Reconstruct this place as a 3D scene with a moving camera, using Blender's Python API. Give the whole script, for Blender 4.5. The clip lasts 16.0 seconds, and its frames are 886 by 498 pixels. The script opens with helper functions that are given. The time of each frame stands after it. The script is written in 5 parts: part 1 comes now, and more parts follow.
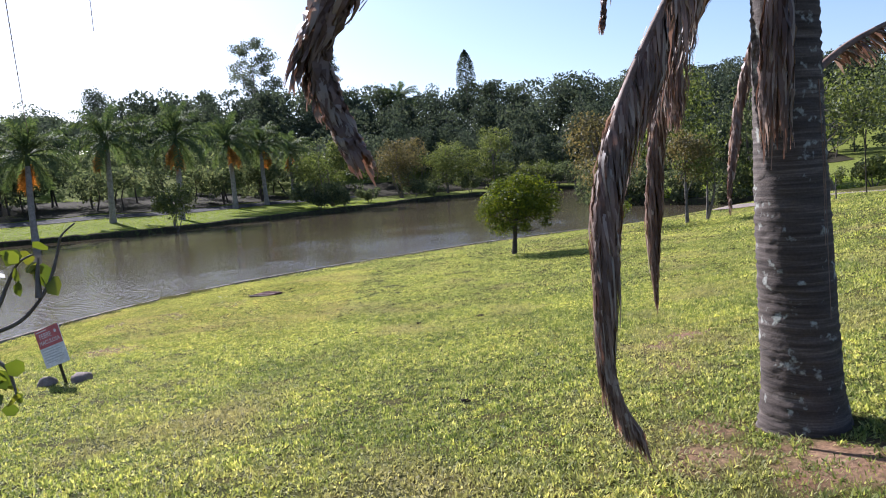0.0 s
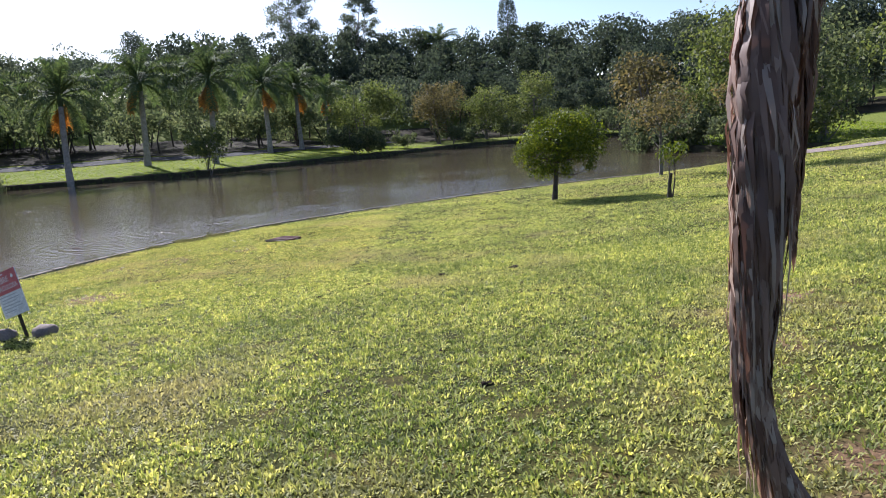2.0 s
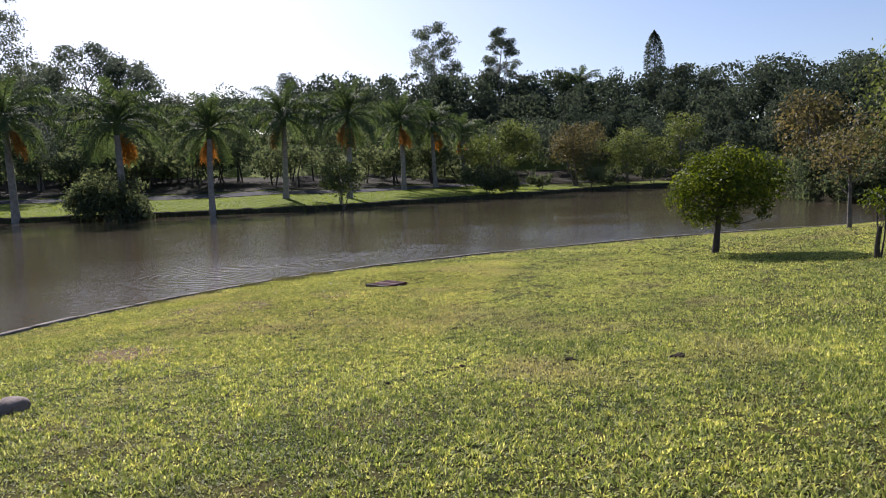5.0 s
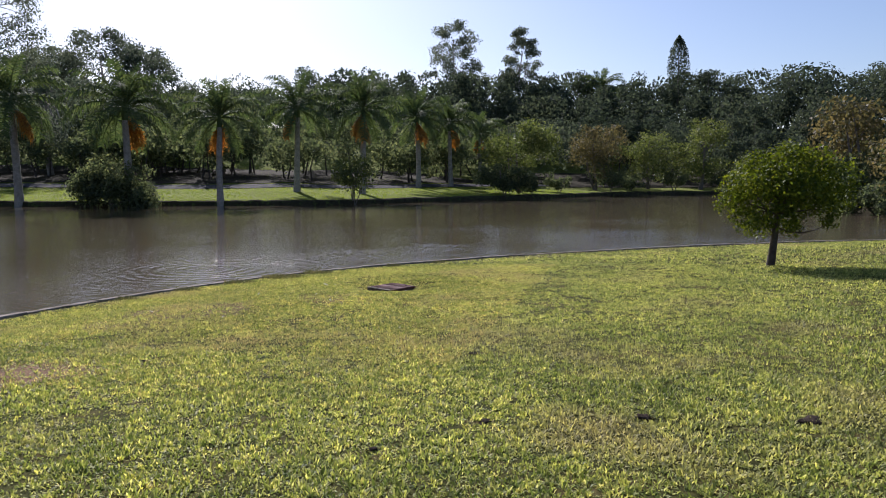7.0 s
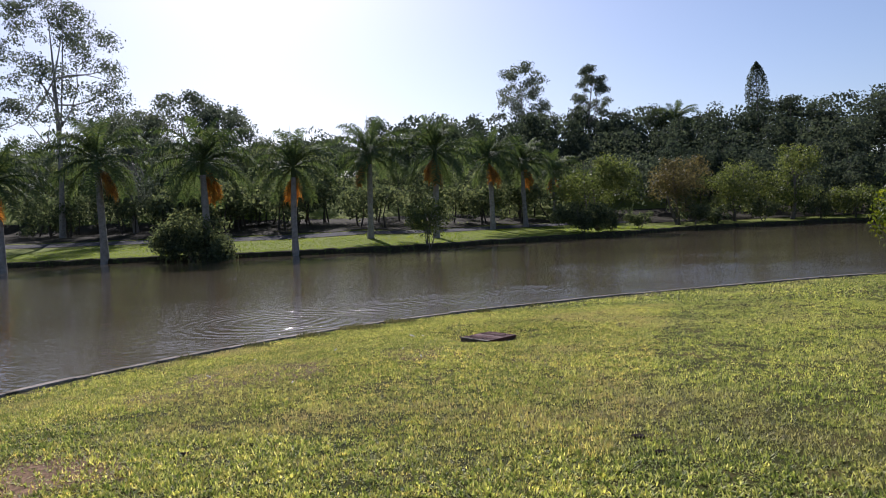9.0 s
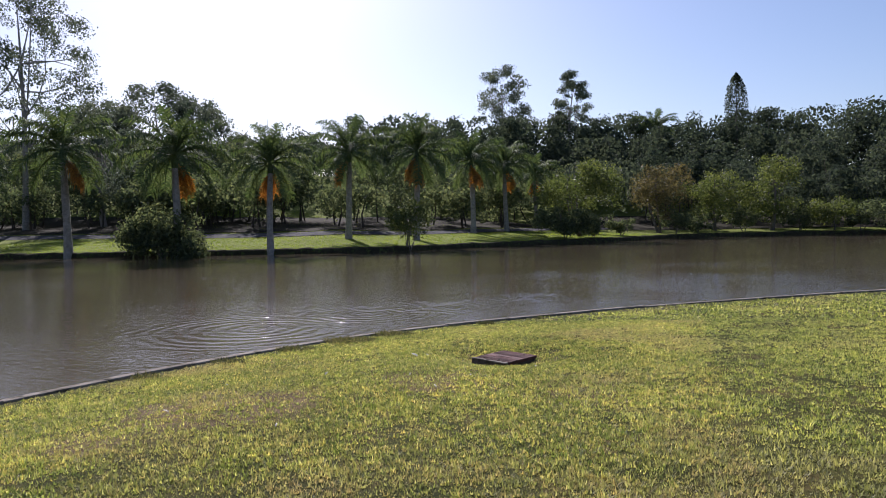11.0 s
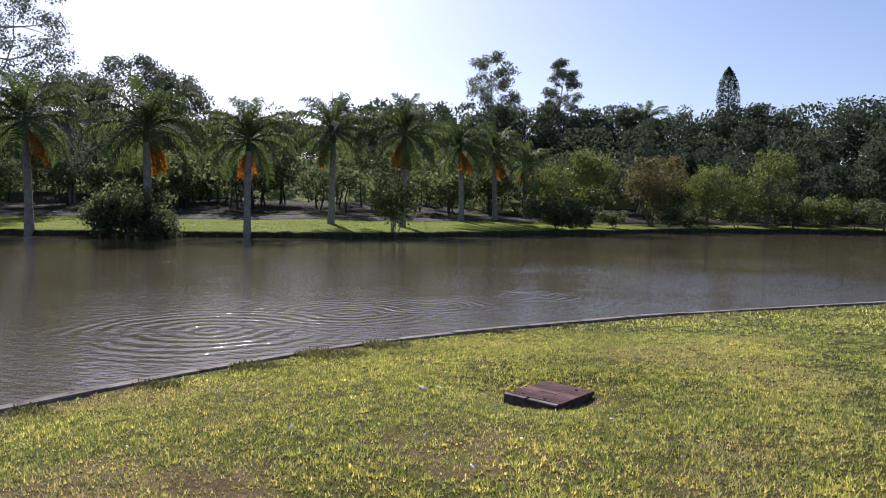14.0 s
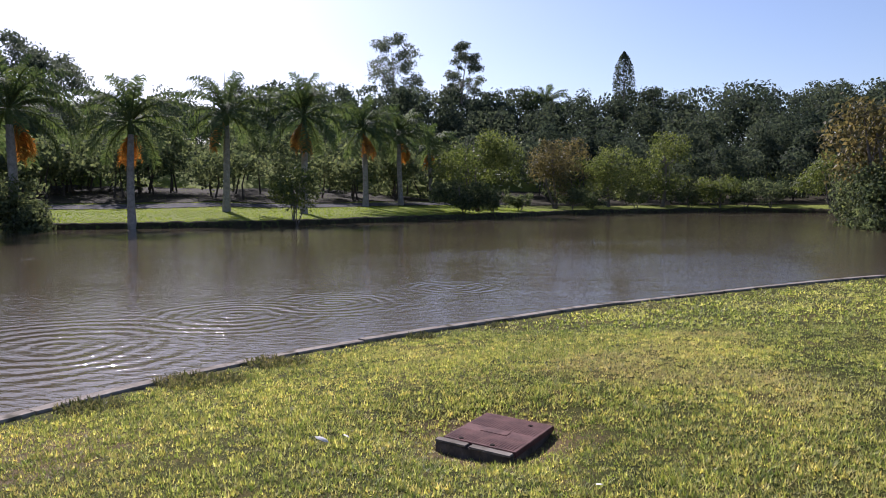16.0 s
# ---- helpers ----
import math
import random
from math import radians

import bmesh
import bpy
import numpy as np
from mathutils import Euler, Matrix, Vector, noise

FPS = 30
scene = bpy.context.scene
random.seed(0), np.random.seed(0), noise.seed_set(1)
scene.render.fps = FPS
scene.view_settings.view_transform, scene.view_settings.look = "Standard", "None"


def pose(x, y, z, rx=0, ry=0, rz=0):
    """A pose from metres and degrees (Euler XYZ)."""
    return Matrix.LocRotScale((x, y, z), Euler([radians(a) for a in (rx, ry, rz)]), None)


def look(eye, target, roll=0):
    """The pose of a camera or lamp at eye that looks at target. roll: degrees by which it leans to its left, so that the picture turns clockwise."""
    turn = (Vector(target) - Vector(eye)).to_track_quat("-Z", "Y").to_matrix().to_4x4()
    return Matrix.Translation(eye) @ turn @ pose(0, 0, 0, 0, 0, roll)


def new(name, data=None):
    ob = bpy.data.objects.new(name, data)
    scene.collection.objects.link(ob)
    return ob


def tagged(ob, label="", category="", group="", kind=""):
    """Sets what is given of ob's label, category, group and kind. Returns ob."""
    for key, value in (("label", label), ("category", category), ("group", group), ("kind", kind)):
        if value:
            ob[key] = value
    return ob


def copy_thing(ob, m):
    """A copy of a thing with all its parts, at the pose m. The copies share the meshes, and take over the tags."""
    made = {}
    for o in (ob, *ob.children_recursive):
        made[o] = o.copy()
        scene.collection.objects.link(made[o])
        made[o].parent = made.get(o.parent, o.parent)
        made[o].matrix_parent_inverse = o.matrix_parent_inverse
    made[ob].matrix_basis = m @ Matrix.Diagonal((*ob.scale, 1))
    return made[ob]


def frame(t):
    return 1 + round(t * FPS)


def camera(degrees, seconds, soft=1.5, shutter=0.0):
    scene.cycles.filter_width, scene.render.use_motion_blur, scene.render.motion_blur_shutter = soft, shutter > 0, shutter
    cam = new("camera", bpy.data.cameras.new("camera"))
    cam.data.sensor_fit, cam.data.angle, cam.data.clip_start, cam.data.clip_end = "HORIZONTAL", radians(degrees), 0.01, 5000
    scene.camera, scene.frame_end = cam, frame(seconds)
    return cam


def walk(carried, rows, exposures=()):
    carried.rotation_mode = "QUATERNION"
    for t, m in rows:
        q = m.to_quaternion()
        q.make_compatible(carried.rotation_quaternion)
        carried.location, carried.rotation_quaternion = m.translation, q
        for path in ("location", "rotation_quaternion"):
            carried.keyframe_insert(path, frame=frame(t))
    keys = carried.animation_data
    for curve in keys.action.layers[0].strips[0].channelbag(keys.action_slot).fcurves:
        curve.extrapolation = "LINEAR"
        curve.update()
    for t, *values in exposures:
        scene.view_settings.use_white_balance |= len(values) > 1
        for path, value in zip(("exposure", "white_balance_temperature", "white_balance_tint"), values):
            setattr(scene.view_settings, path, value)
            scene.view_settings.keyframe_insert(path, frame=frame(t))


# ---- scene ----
cam = camera(65.0, 16.0, soft=1.0)
PATH = [
    (0, (0.399, -1.161, 3.74), (0.423, 0.828, 3.534), -4.1),
    (0.5, (0.549, -0.697, 3.634), (0.486, 1.287, 3.392), -4.4),
    (1, (0.554, -0.197, 3.508), (0.5, 1.769, 3.14), -3.9),
    (1.5, (0.632, 0.275, 3.45), (0.553, 2.241, 3.091), -3.8),
    (2, (0.576, 0.816, 3.359), (0.482, 2.784, 3.015), -3.7),
    (2.5, (0.607, 1.277, 3.324), (0.409, 3.244, 3.019), -4.3),
    (3, (0.597, 1.872, 3.268), (0.299, 3.83, 2.989), -4.8),
    (3.5, (0.59, 2.478, 3.273), (0.256, 4.435, 3.033), -3.9),
    (4, (0.565, 3.1, 3.214), (0.113, 5.036, 2.995), -2.0),
    (4.5, (0.472, 3.722, 3.13), (0.015, 5.657, 2.917), -1.5),
    (4.7, (0.471, 3.927, 3.12), (0.006, 5.861, 2.912), -2.2),
    (6.8, (-0.124, 6.483, 2.795), (-0.605, 8.411, 2.57), -0.4),
    (7, (-0.205, 6.694, 2.811), (-0.704, 8.62, 2.605), -0.1),
    (7.5, (-0.45, 7.233, 2.725), (-1.037, 9.141, 2.593), -0.7),
    (8, (-0.756, 7.727, 2.624), (-1.402, 9.616, 2.514), -0.9),
    (8.5, (-1.074, 8.282, 2.634), (-1.747, 10.162, 2.534), -3.5),
    (9, (-1.347, 8.729, 2.559), (-2.043, 10.602, 2.484), -2.6),
    (9.2, (-1.512, 8.93, 2.55), (-2.207, 10.804, 2.476), -3.0),
    (11.3, (-2.697, 10.666, 2.521), (-3.307, 12.569, 2.449), -0.6),
    (11.5, (-2.779, 10.856, 2.548), (-3.393, 12.757, 2.46), 0.2),
    (12, (-3.117, 11.365, 2.5), (-3.714, 13.271, 2.399), 1.4),
    (12.5, (-3.374, 11.863, 2.455), (-3.969, 13.769, 2.353), 1.2),
    (13, (-3.617, 12.406, 2.467), (-4.203, 14.316, 2.367), 1.7),
    (13.5, (-3.876, 12.934, 2.472), (-4.453, 14.847, 2.381), 1.8),
    (14, (-4.082, 13.456, 2.399), (-4.659, 15.368, 2.295), 0.6),
    (14.5, (-4.347, 13.941, 2.349), (-4.919, 15.852, 2.195), 0.0),
    (15, (-4.519, 14.436, 2.358), (-5.052, 16.357, 2.209), -0.4),
    (15.5, (-4.593, 15.003, 2.35), (-5.073, 16.939, 2.207), -0.8),
    (16, (-4.693, 15.567, 2.334), (-5.006, 17.537, 2.188), -0.4),
]
walk(cam, [(t, look(eye, target, roll)) for t, eye, target, roll in PATH],
     ((0, 1.22, 5600, 20), (2.0, 1.2, 5550, 20), (2.6, 1.14, 5550, 21), (3.4, 0.7, 5800, 21), (5.0, 0.74, 5800, 22), (7.0, 0.68, 5750, 21), (9.0, 0.57, 5750, 21), (11.5, 0.7, 5750, 23), (14.0, 0.76, 5750, 24), (16.0, 0.9, 5750, 25)))

# ---- light ----
SUN_LEFT, SUN_UP = 35.0, 36.0
world = bpy.data.worlds.new("sky")
scene.world = world
world.use_nodes = True
wn = world.node_tree.nodes
sky = wn.new("ShaderNodeTexSky")
sky.sky_type = "NISHITA"
sky.sun_disc = False
sky.sun_elevation, sky.sun_rotation = radians(SUN_UP), radians(-SUN_LEFT)
sky.air_density, sky.dust_density, sky.ozone_density = 1.0, 1.0, 1.3
world.node_tree.links.new(sky.outputs[0], wn["Background"].inputs[0])
wn["Background"].inputs[1].default_value = 0.067
sun_way = Vector((-math.sin(radians(SUN_LEFT)) * math.cos(radians(SUN_UP)), math.cos(radians(SUN_LEFT)) * math.cos(radians(SUN_UP)), math.sin(radians(SUN_UP))))
sun = new("sun", bpy.data.lights.new("sun", "SUN"))
sun.data.energy, sun.data.angle, sun.data.color = 4.9, radians(0.6), (1.0, 0.93, 0.82)
sun.matrix_world = look(sun_way * 60, (0, 0, 0))

# ---- materials ----
def material(name):
    m = bpy.data.materials.new(name)
    m.use_nodes = True
    nt = m.node_tree
    return m, nt, nt.nodes["Principled BSDF"]


def node(nt, kind, **values):
    n = nt.nodes.new(kind)
    for key, value in values.items():
        n.inputs[key].default_value = value
    return n


def noise_node(nt, scale, detail=4.0, rough=0.55, vector=None):
    n = node(nt, "ShaderNodeTexNoise", Scale=scale, Detail=detail, Roughness=rough)
    if vector is None:
        vector = nt.nodes.new("ShaderNodeNewGeometry").outputs["Position"]
    nt.links.new(vector, n.inputs["Vector"])
    return n


def ramp(nt, source, stops):
    r = nt.nodes.new("ShaderNodeValToRGB")
    while len(r.color_ramp.elements) < len(stops):
        r.color_ramp.elements.new(0.5)
    for e, (p, c) in zip(r.color_ramp.elements, stops):
        e.position, e.color = p, (*c, 1) if len(c) == 3 else c
    nt.links.new(source, r.inputs["Fac"])
    return r


def mix_colour(nt, a, b, fac, mode="MIX"):
    m = nt.nodes.new("ShaderNodeMix")
    m.data_type, m.blend_type = "RGBA", mode
    for slot, v in ((6, a), (7, b)):
        if isinstance(v, tuple):
            m.inputs[slot].default_value = (*v, 1)
        else:
            nt.links.new(v, m.inputs[slot])
    if isinstance(fac, float):
        m.inputs[0].default_value = fac
    else:
        nt.links.new(fac, m.inputs[0])
    return m.outputs[2]


def bump(nt, bsdf, height, strength=0.4, distance=0.02):
    b = node(nt, "ShaderNodeBump", Strength=strength, Distance=distance)
    nt.links.new(height, b.inputs["Height"])
    nt.links.new(b.outputs[0], bsdf.inputs["Normal"])


def plain(name, low, high, scale, rough=0.8, metal=0.0, relief=0.3, distance=0.01, second=None):
    """A rough surface whose colour wanders between two tones at two scales."""
    m, nt, b = material(name)
    n1 = noise_node(nt, scale, 5)
    n2 = noise_node(nt, scale * 7.3, 6, 0.65)
    c = ramp(nt, n1.outputs["Fac"], ((0.3, low), (0.7, high)))
    b.inputs["Specular IOR Level"].default_value = 0.05 if rough > 0.9 else 0.25
    c2 = ramp(nt, n2.outputs["Fac"], ((0.3, (0.6, 0.6, 0.6)), (0.7, (1.25, 1.25, 1.25))))
    out = mix_colour(nt, c.outputs[0], c2.outputs[0], 0.7, "MULTIPLY")
    if second:
        n3 = noise_node(nt, scale * 2.1, 3)
        mask = ramp(nt, n3.outputs["Fac"], ((0.55, (0, 0, 0)), (0.66, (1, 1, 1))))
        out = mix_colour(nt, out, second, mask.outputs[0])
    nt.links.new(out, b.inputs["Base Color"])
    b.inputs["Roughness"].default_value, b.inputs["Metallic"].default_value = rough, metal
    bump(nt, b, n2.outputs["Fac"], relief, distance)
    return m


def leaf_material(name, tones, glow, see=0.4, rough=0.5, wander=0.25, gloss=0.2, dry=None, clump=None):
    """Leaves: a tone for each leaf, light passing through, slow drift of tone over the crown."""
    m, nt, b = material(name)
    geo = nt.nodes.new("ShaderNodeNewGeometry")
    steps = [(i / max(1, len(tones) - 1), c) for i, c in enumerate(tones)]
    c = ramp(nt, geo.outputs["Random Per Island"], steps)
    n = noise_node(nt, wander, 3)
    c2 = ramp(nt, n.outputs["Fac"], ((0.32, (0.62, 0.66, 0.6)), (0.68, (1.3, 1.22, 1.0))))
    out = mix_colour(nt, c.outputs[0], c2.outputs[0], 0.85, "MULTIPLY")
    if clump:
        tuft = ramp(nt, noise_node(nt, clump, 2, 0.6).outputs["Fac"], ((0.36, (0.5, 0.6, 0.42)), (0.52, (1.0, 1.03, 0.9)), (0.68, (1.5, 1.42, 1.0))))
        out = mix_colour(nt, out, tuft.outputs[0], 0.9, "MULTIPLY")
    if dry:
        drift = ramp(nt, noise_node(nt, 0.42, 4, 0.6).outputs["Fac"], ((0.52, (0, 0, 0)), (0.72, (0.7, 0.7, 0.7))))
        out = mix_colour(nt, out, dry, drift.outputs[0])
    nt.links.new(out, b.inputs["Base Color"])
    b.inputs["Roughness"].default_value = rough
    b.inputs["Specular IOR Level"].default_value = gloss
    t = nt.nodes.new("ShaderNodeBsdfTranslucent")
    tint = mix_colour(nt, out, glow, 1.0, "MULTIPLY")
    nt.links.new(tint, t.inputs["Color"])
    mx = nt.nodes.new("ShaderNodeMixShader")
    mx.inputs[0].default_value = see
    nt.links.new(b.outputs[0], mx.inputs[1])
    nt.links.new(t.outputs[0], mx.inputs[2])
    nt.links.new(mx.outputs[0], nt.nodes["Material Output"].inputs["Surface"])
    return m


# worn places on the lawn: x, y, radius, how bare
BARE = ((2.85, 2.95, 0.45, 0.9), (2.2, 3.35, 0.3, 0.8), (2.4, 3.95, 0.28, 0.7), (3.7, 7.9, 0.38, 1.0), (3.1, 7.3, 0.3, 0.8), (2.9, 6.2, 0.3, 0.6), (-6.2, 12.5, 0.7, 0.75),
        (-7.3, 16.8, 1.2, 0.4), (-5.4, 18.7, 0.9, 0.3), (-5.16, 21.2, 0.72, 0.5), (-8.9, 20.4, 0.9, 0.35), (-3.6, 18.3, 0.7, 0.25), (-7.6, 15.2, 0.5, 0.45), (-1.6, 9.8, 0.4, 0.25), (-4.3, 9.4, 0.4, 0.3))


def ground_material():
    m, nt, b = material("lawn soil and thatch")
    n1, n2, n3 = noise_node(nt, 0.35, 4), noise_node(nt, 2.3, 5), noise_node(nt, 26, 8, 0.75)
    lawn = ramp(nt, n2.outputs["Fac"], ((0.3, (0.035, 0.04, 0.012)), (0.5, (0.06, 0.06, 0.018)), (0.72, (0.11, 0.085, 0.035))))
    tone = ramp(nt, n1.outputs["Fac"], ((0.35, (0.75, 0.8, 0.7)), (0.65, (1.2, 1.15, 1.0))))
    lawn = mix_colour(nt, lawn.outputs[0], tone.outputs[0], 0.8, "MULTIPLY")
    turf = ramp(nt, n2.outputs["Fac"], ((0.3, (0.12, 0.15, 0.028)), (0.7, (0.18, 0.2, 0.04))))
    place = nt.nodes.new("ShaderNodeSeparateXYZ")
    far_off = node(nt, "ShaderNodeMapRange")
    for slot, v in ((1, 40.0), (2, 46.0), (3, 0.0), (4, 1.0)):
        far_off.inputs[slot].default_value = v
    nt.links.new(nt.nodes.new("ShaderNodeNewGeometry").outputs["Position"], place.inputs[0])
    nt.links.new(place.outputs["Y"], far_off.inputs[0])
    lawn = mix_colour(nt, lawn, turf.outputs[0], far_off.outputs[0])
    soil = ramp(nt, n2.outputs["Fac"], ((0.3, (0.16, 0.09, 0.055)), (0.7, (0.36, 0.235, 0.155))))
    geo = nt.nodes.new("ShaderNodeNewGeometry")
    mask = None
    for x, y, r, worn in BARE:
        d = nt.nodes.new("ShaderNodeVectorMath")
        d.operation = "DISTANCE"
        flat = nt.nodes.new("ShaderNodeVectorMath")
        flat.operation = "MULTIPLY"
        flat.inputs[1].default_value = (1, 1, 0)
        nt.links.new(geo.outputs["Position"], flat.inputs[0])
        nt.links.new(flat.outputs[0], d.inputs[0])
        d.inputs[1].default_value = (x, y, 0)
        wob = node(nt, "ShaderNodeMath")
        wob.operation = "MULTIPLY_ADD"
        nt.links.new(n2.outputs["Fac"], wob.inputs[0])
        wob.inputs[1].default_value = 1.6
        nt.links.new(d.outputs["Value"], wob.inputs[2])
        mr = node(nt, "ShaderNodeMapRange")
        for k, v in ((1, r + 0.95), (2, r + 0.55), (3, 0.0), (4, worn)):
            mr.inputs[k].default_value = v
        nt.links.new(wob.outputs[0], mr.inputs[0])
        if mask is None:
            mask = mr.outputs[0]
        else:
            mx = nt.nodes.new("ShaderNodeMath")
            mx.operation = "MAXIMUM"
            nt.links.new(mask, mx.inputs[0])
            nt.links.new(mr.outputs[0], mx.inputs[1])
            mask = mx.outputs[0]
    out = mix_colour(nt, lawn, soil.outputs[0], mask)
    fine = ramp(nt, n3.outputs["Fac"], ((0.32, (0.25, 0.25, 0.22)), (0.5, (0.8, 0.8, 0.8)), (0.68, (1.7, 1.65, 1.5))))
    out = mix_colour(nt, out, fine.outputs[0], 0.8, "MULTIPLY")
    nt.links.new(out, b.inputs["Base Color"])
    b.inputs["Roughness"].default_value, b.inputs["Specular IOR Level"].default_value = 0.95, 0.05
    bump(nt, b, n3.outputs["Fac"], 0.7, 0.03)
    return m


# spreading rings on the water: x, y, reach, distance from crest to crest
WAKES = ((-12.6, 25.4, 3.6, 0.42), (-11.0, 28.6, 2.6, 0.36), (-9.6, 30.4, 2.2, 0.34), (-7.3, 33.5, 1.8, 0.32), (-25.6, 40.6, 1.1, 0.3))


def water_material():
    m, nt, b = material("murky pond water")
    n0 = noise_node(nt, 0.05, 2)
    c = ramp(nt, n0.outputs["Fac"], ((0.3, (0.064, 0.052, 0.034)), (0.7, (0.085, 0.07, 0.046))))
    nt.links.new(c.outputs[0], b.inputs["Base Color"])
    b.inputs["Roughness"].default_value, b.inputs["IOR"].default_value = 0.05, 1.33
    geo = nt.nodes.new("ShaderNodeNewGeometry")
    mp = nt.nodes.new("ShaderNodeMapping")
    mp.inputs["Rotation"].default_value = (0, 0, radians(20))
    mp.inputs["Scale"].default_value = (0.55, 1.5, 1)
    nt.links.new(geo.outputs["Position"], mp.inputs["Vector"])
    w1 = noise_node(nt, 5.5, 3, 0.5, mp.outputs[0])
    w2 = noise_node(nt, 0.55, 2, 0.5, mp.outputs[0])
    patch = ramp(nt, noise_node(nt, 0.09, 2).outputs["Fac"], ((0.35, (0.35, 0.35, 0.35)), (0.65, (1, 1, 1))))
    split = nt.nodes.new("ShaderNodeSeparateXYZ")
    nt.links.new(geo.outputs["Position"], split.inputs[0])
    calm = node(nt, "ShaderNodeMapRange")
    for slot, v in ((1, 28.0), (2, 62.0), (3, 1.0), (4, 0.35)):
        calm.inputs[slot].default_value = v
    nt.links.new(split.outputs["Y"], calm.inputs[0])
    lull = mix_colour(nt, patch.outputs[0], calm.outputs[0], 1.0, "MULTIPLY")
    small = mix_colour(nt, (0.5, 0.5, 0.5), w1.outputs["Fac"], lull)
    rings, sway = None, nt.nodes.new("ShaderNodeMath")
    sway.operation = "MULTIPLY"
    sway.inputs[1].default_value = 9.0
    nt.links.new(noise_node(nt, 0.8, 2).outputs["Fac"], sway.inputs[0])
    for x, y, reach, pitch in WAKES:
        gap = nt.nodes.new("ShaderNodeVectorMath")
        gap.operation = "DISTANCE"
        nt.links.new(geo.outputs["Position"], gap.inputs[0])
        gap.inputs[1].default_value = (x, y, 0)
        turn = nt.nodes.new("ShaderNodeMath")
        turn.operation = "MULTIPLY_ADD"
        turn.inputs[1].default_value = 6.283 / pitch
        nt.links.new(gap.outputs["Value"], turn.inputs[0])
        nt.links.new(sway.outputs[0], turn.inputs[2])
        wave = nt.nodes.new("ShaderNodeMath")
        wave.operation = "SINE"
        nt.links.new(turn.outputs[0], wave.inputs[0])
        fade = node(nt, "ShaderNodeMapRange")
        for slot, v in ((1, reach * 0.55), (2, reach), (3, 1.0), (4, 0.0)):
            fade.inputs[slot].default_value = v
        nt.links.new(gap.outputs["Value"], fade.inputs[0])
        ring = nt.nodes.new("ShaderNodeMath")
        ring.operation = "MULTIPLY"
        nt.links.new(wave.outputs[0], ring.inputs[0])
        nt.links.new(fade.outputs[0], ring.inputs[1])
        if rings is not None:
            total = nt.nodes.new("ShaderNodeMath")
            nt.links.new(rings, total.inputs[0])
            nt.links.new(ring.outputs[0], total.inputs[1])
            rings = total.outputs[0]
        else:
            rings = ring.outputs[0]
    b0 = node(nt, "ShaderNodeBump", Strength=1.0, Distance=0.0075)
    nt.links.new(rings, b0.inputs["Height"])
    b1 = node(nt, "ShaderNodeBump", Strength=0.9, Distance=0.031)
    nt.links.new(small, b1.inputs["Height"])
    nt.links.new(b0.outputs[0], b1.inputs["Normal"])
    b2 = node(nt, "ShaderNodeBump", Strength=0.4, Distance=0.035)
    nt.links.new(w2.outputs["Fac"], b2.inputs["Height"])
    nt.links.new(b1.outputs[0], b2.inputs["Normal"])
    nt.links.new(b2.outputs[0], b.inputs["Normal"])
    return m


GROUND, WATER = ground_material(), water_material()
GRASS = leaf_material("grass blades", ((0.1, 0.135, 0.045), (0.185, 0.225, 0.075), (0.285, 0.31, 0.105), (0.4, 0.405, 0.17), (0.5, 0.48, 0.28)), (1.7, 1.68, 1.05), 0.46, 0.55, 0.55, 0.2, (0.34, 0.285, 0.16), 8.0)
DRY_GRASS = leaf_material("sun-dried grass blades", ((0.125, 0.135, 0.056), (0.225, 0.228, 0.088), (0.34, 0.318, 0.128), (0.45, 0.41, 0.2), (0.54, 0.485, 0.31)), (1.72, 1.6, 1.05), 0.46, 0.55, 0.7, 0.2, (0.4, 0.305, 0.185), 8.0)
BANK_GRASS = leaf_material("bank grass blades", ((0.12, 0.17, 0.03), (0.18, 0.23, 0.04), (0.25, 0.28, 0.06)), (1.7, 1.8, 0.7), 0.45, 0.6, 0.1, 0.1)
# lighter tones: sun-side haze over the left woods is put into the colour
HAZY_WOOD_LEAF = leaf_material("haze-paled woodland leaves", ((0.055, 0.073, 0.053), (0.092, 0.112, 0.074), (0.145, 0.16, 0.096)), (1.5, 1.55, 1.0), 0.45, 0.85, 0.06, 0.04)
# darker, bluer tones: shade of the slope facing us is put into the colour
SHADY_HILL_LEAF = leaf_material("shade-darkened hillside leaves", ((0.04, 0.052, 0.046), (0.06, 0.074, 0.058), (0.088, 0.102, 0.074)), (1.4, 1.5, 1.15), 0.34, 0.85, 0.05, 0.04)
GUM_LEAF = leaf_material("gum tree leaves", ((0.07, 0.085, 0.065), (0.11, 0.13, 0.095), (0.15, 0.165, 0.13)), (1.3, 1.35, 1.2), 0.4, 0.7, 0.1, 0.12)
BANK_LEAF = leaf_material("bankside leaves", ((0.06, 0.08, 0.034), (0.1, 0.122, 0.05), (0.16, 0.175, 0.075)), (1.5, 1.55, 0.8), 0.42, 0.6, 0.2, 0.2)
RUST_LEAF = leaf_material("russet leaves", ((0.08, 0.08, 0.045), (0.125, 0.115, 0.065), (0.16, 0.135, 0.08)), (1.4, 1.3, 0.8), 0.42, 0.6, 0.2)
TREE_LEAF = leaf_material("glossy young leaves", ((0.038, 0.062, 0.014), (0.075, 0.105, 0.018), (0.125, 0.15, 0.022)), (1.8, 1.7, 0.5), 0.42, 0.55, 0.5, 0.12)
PALM_LEAF = leaf_material("palm leaflets", ((0.05, 0.078, 0.045), (0.08, 0.11, 0.058), (0.12, 0.145, 0.07)), (1.5, 1.6, 0.85), 0.36, 0.7, 0.3, 0.1)
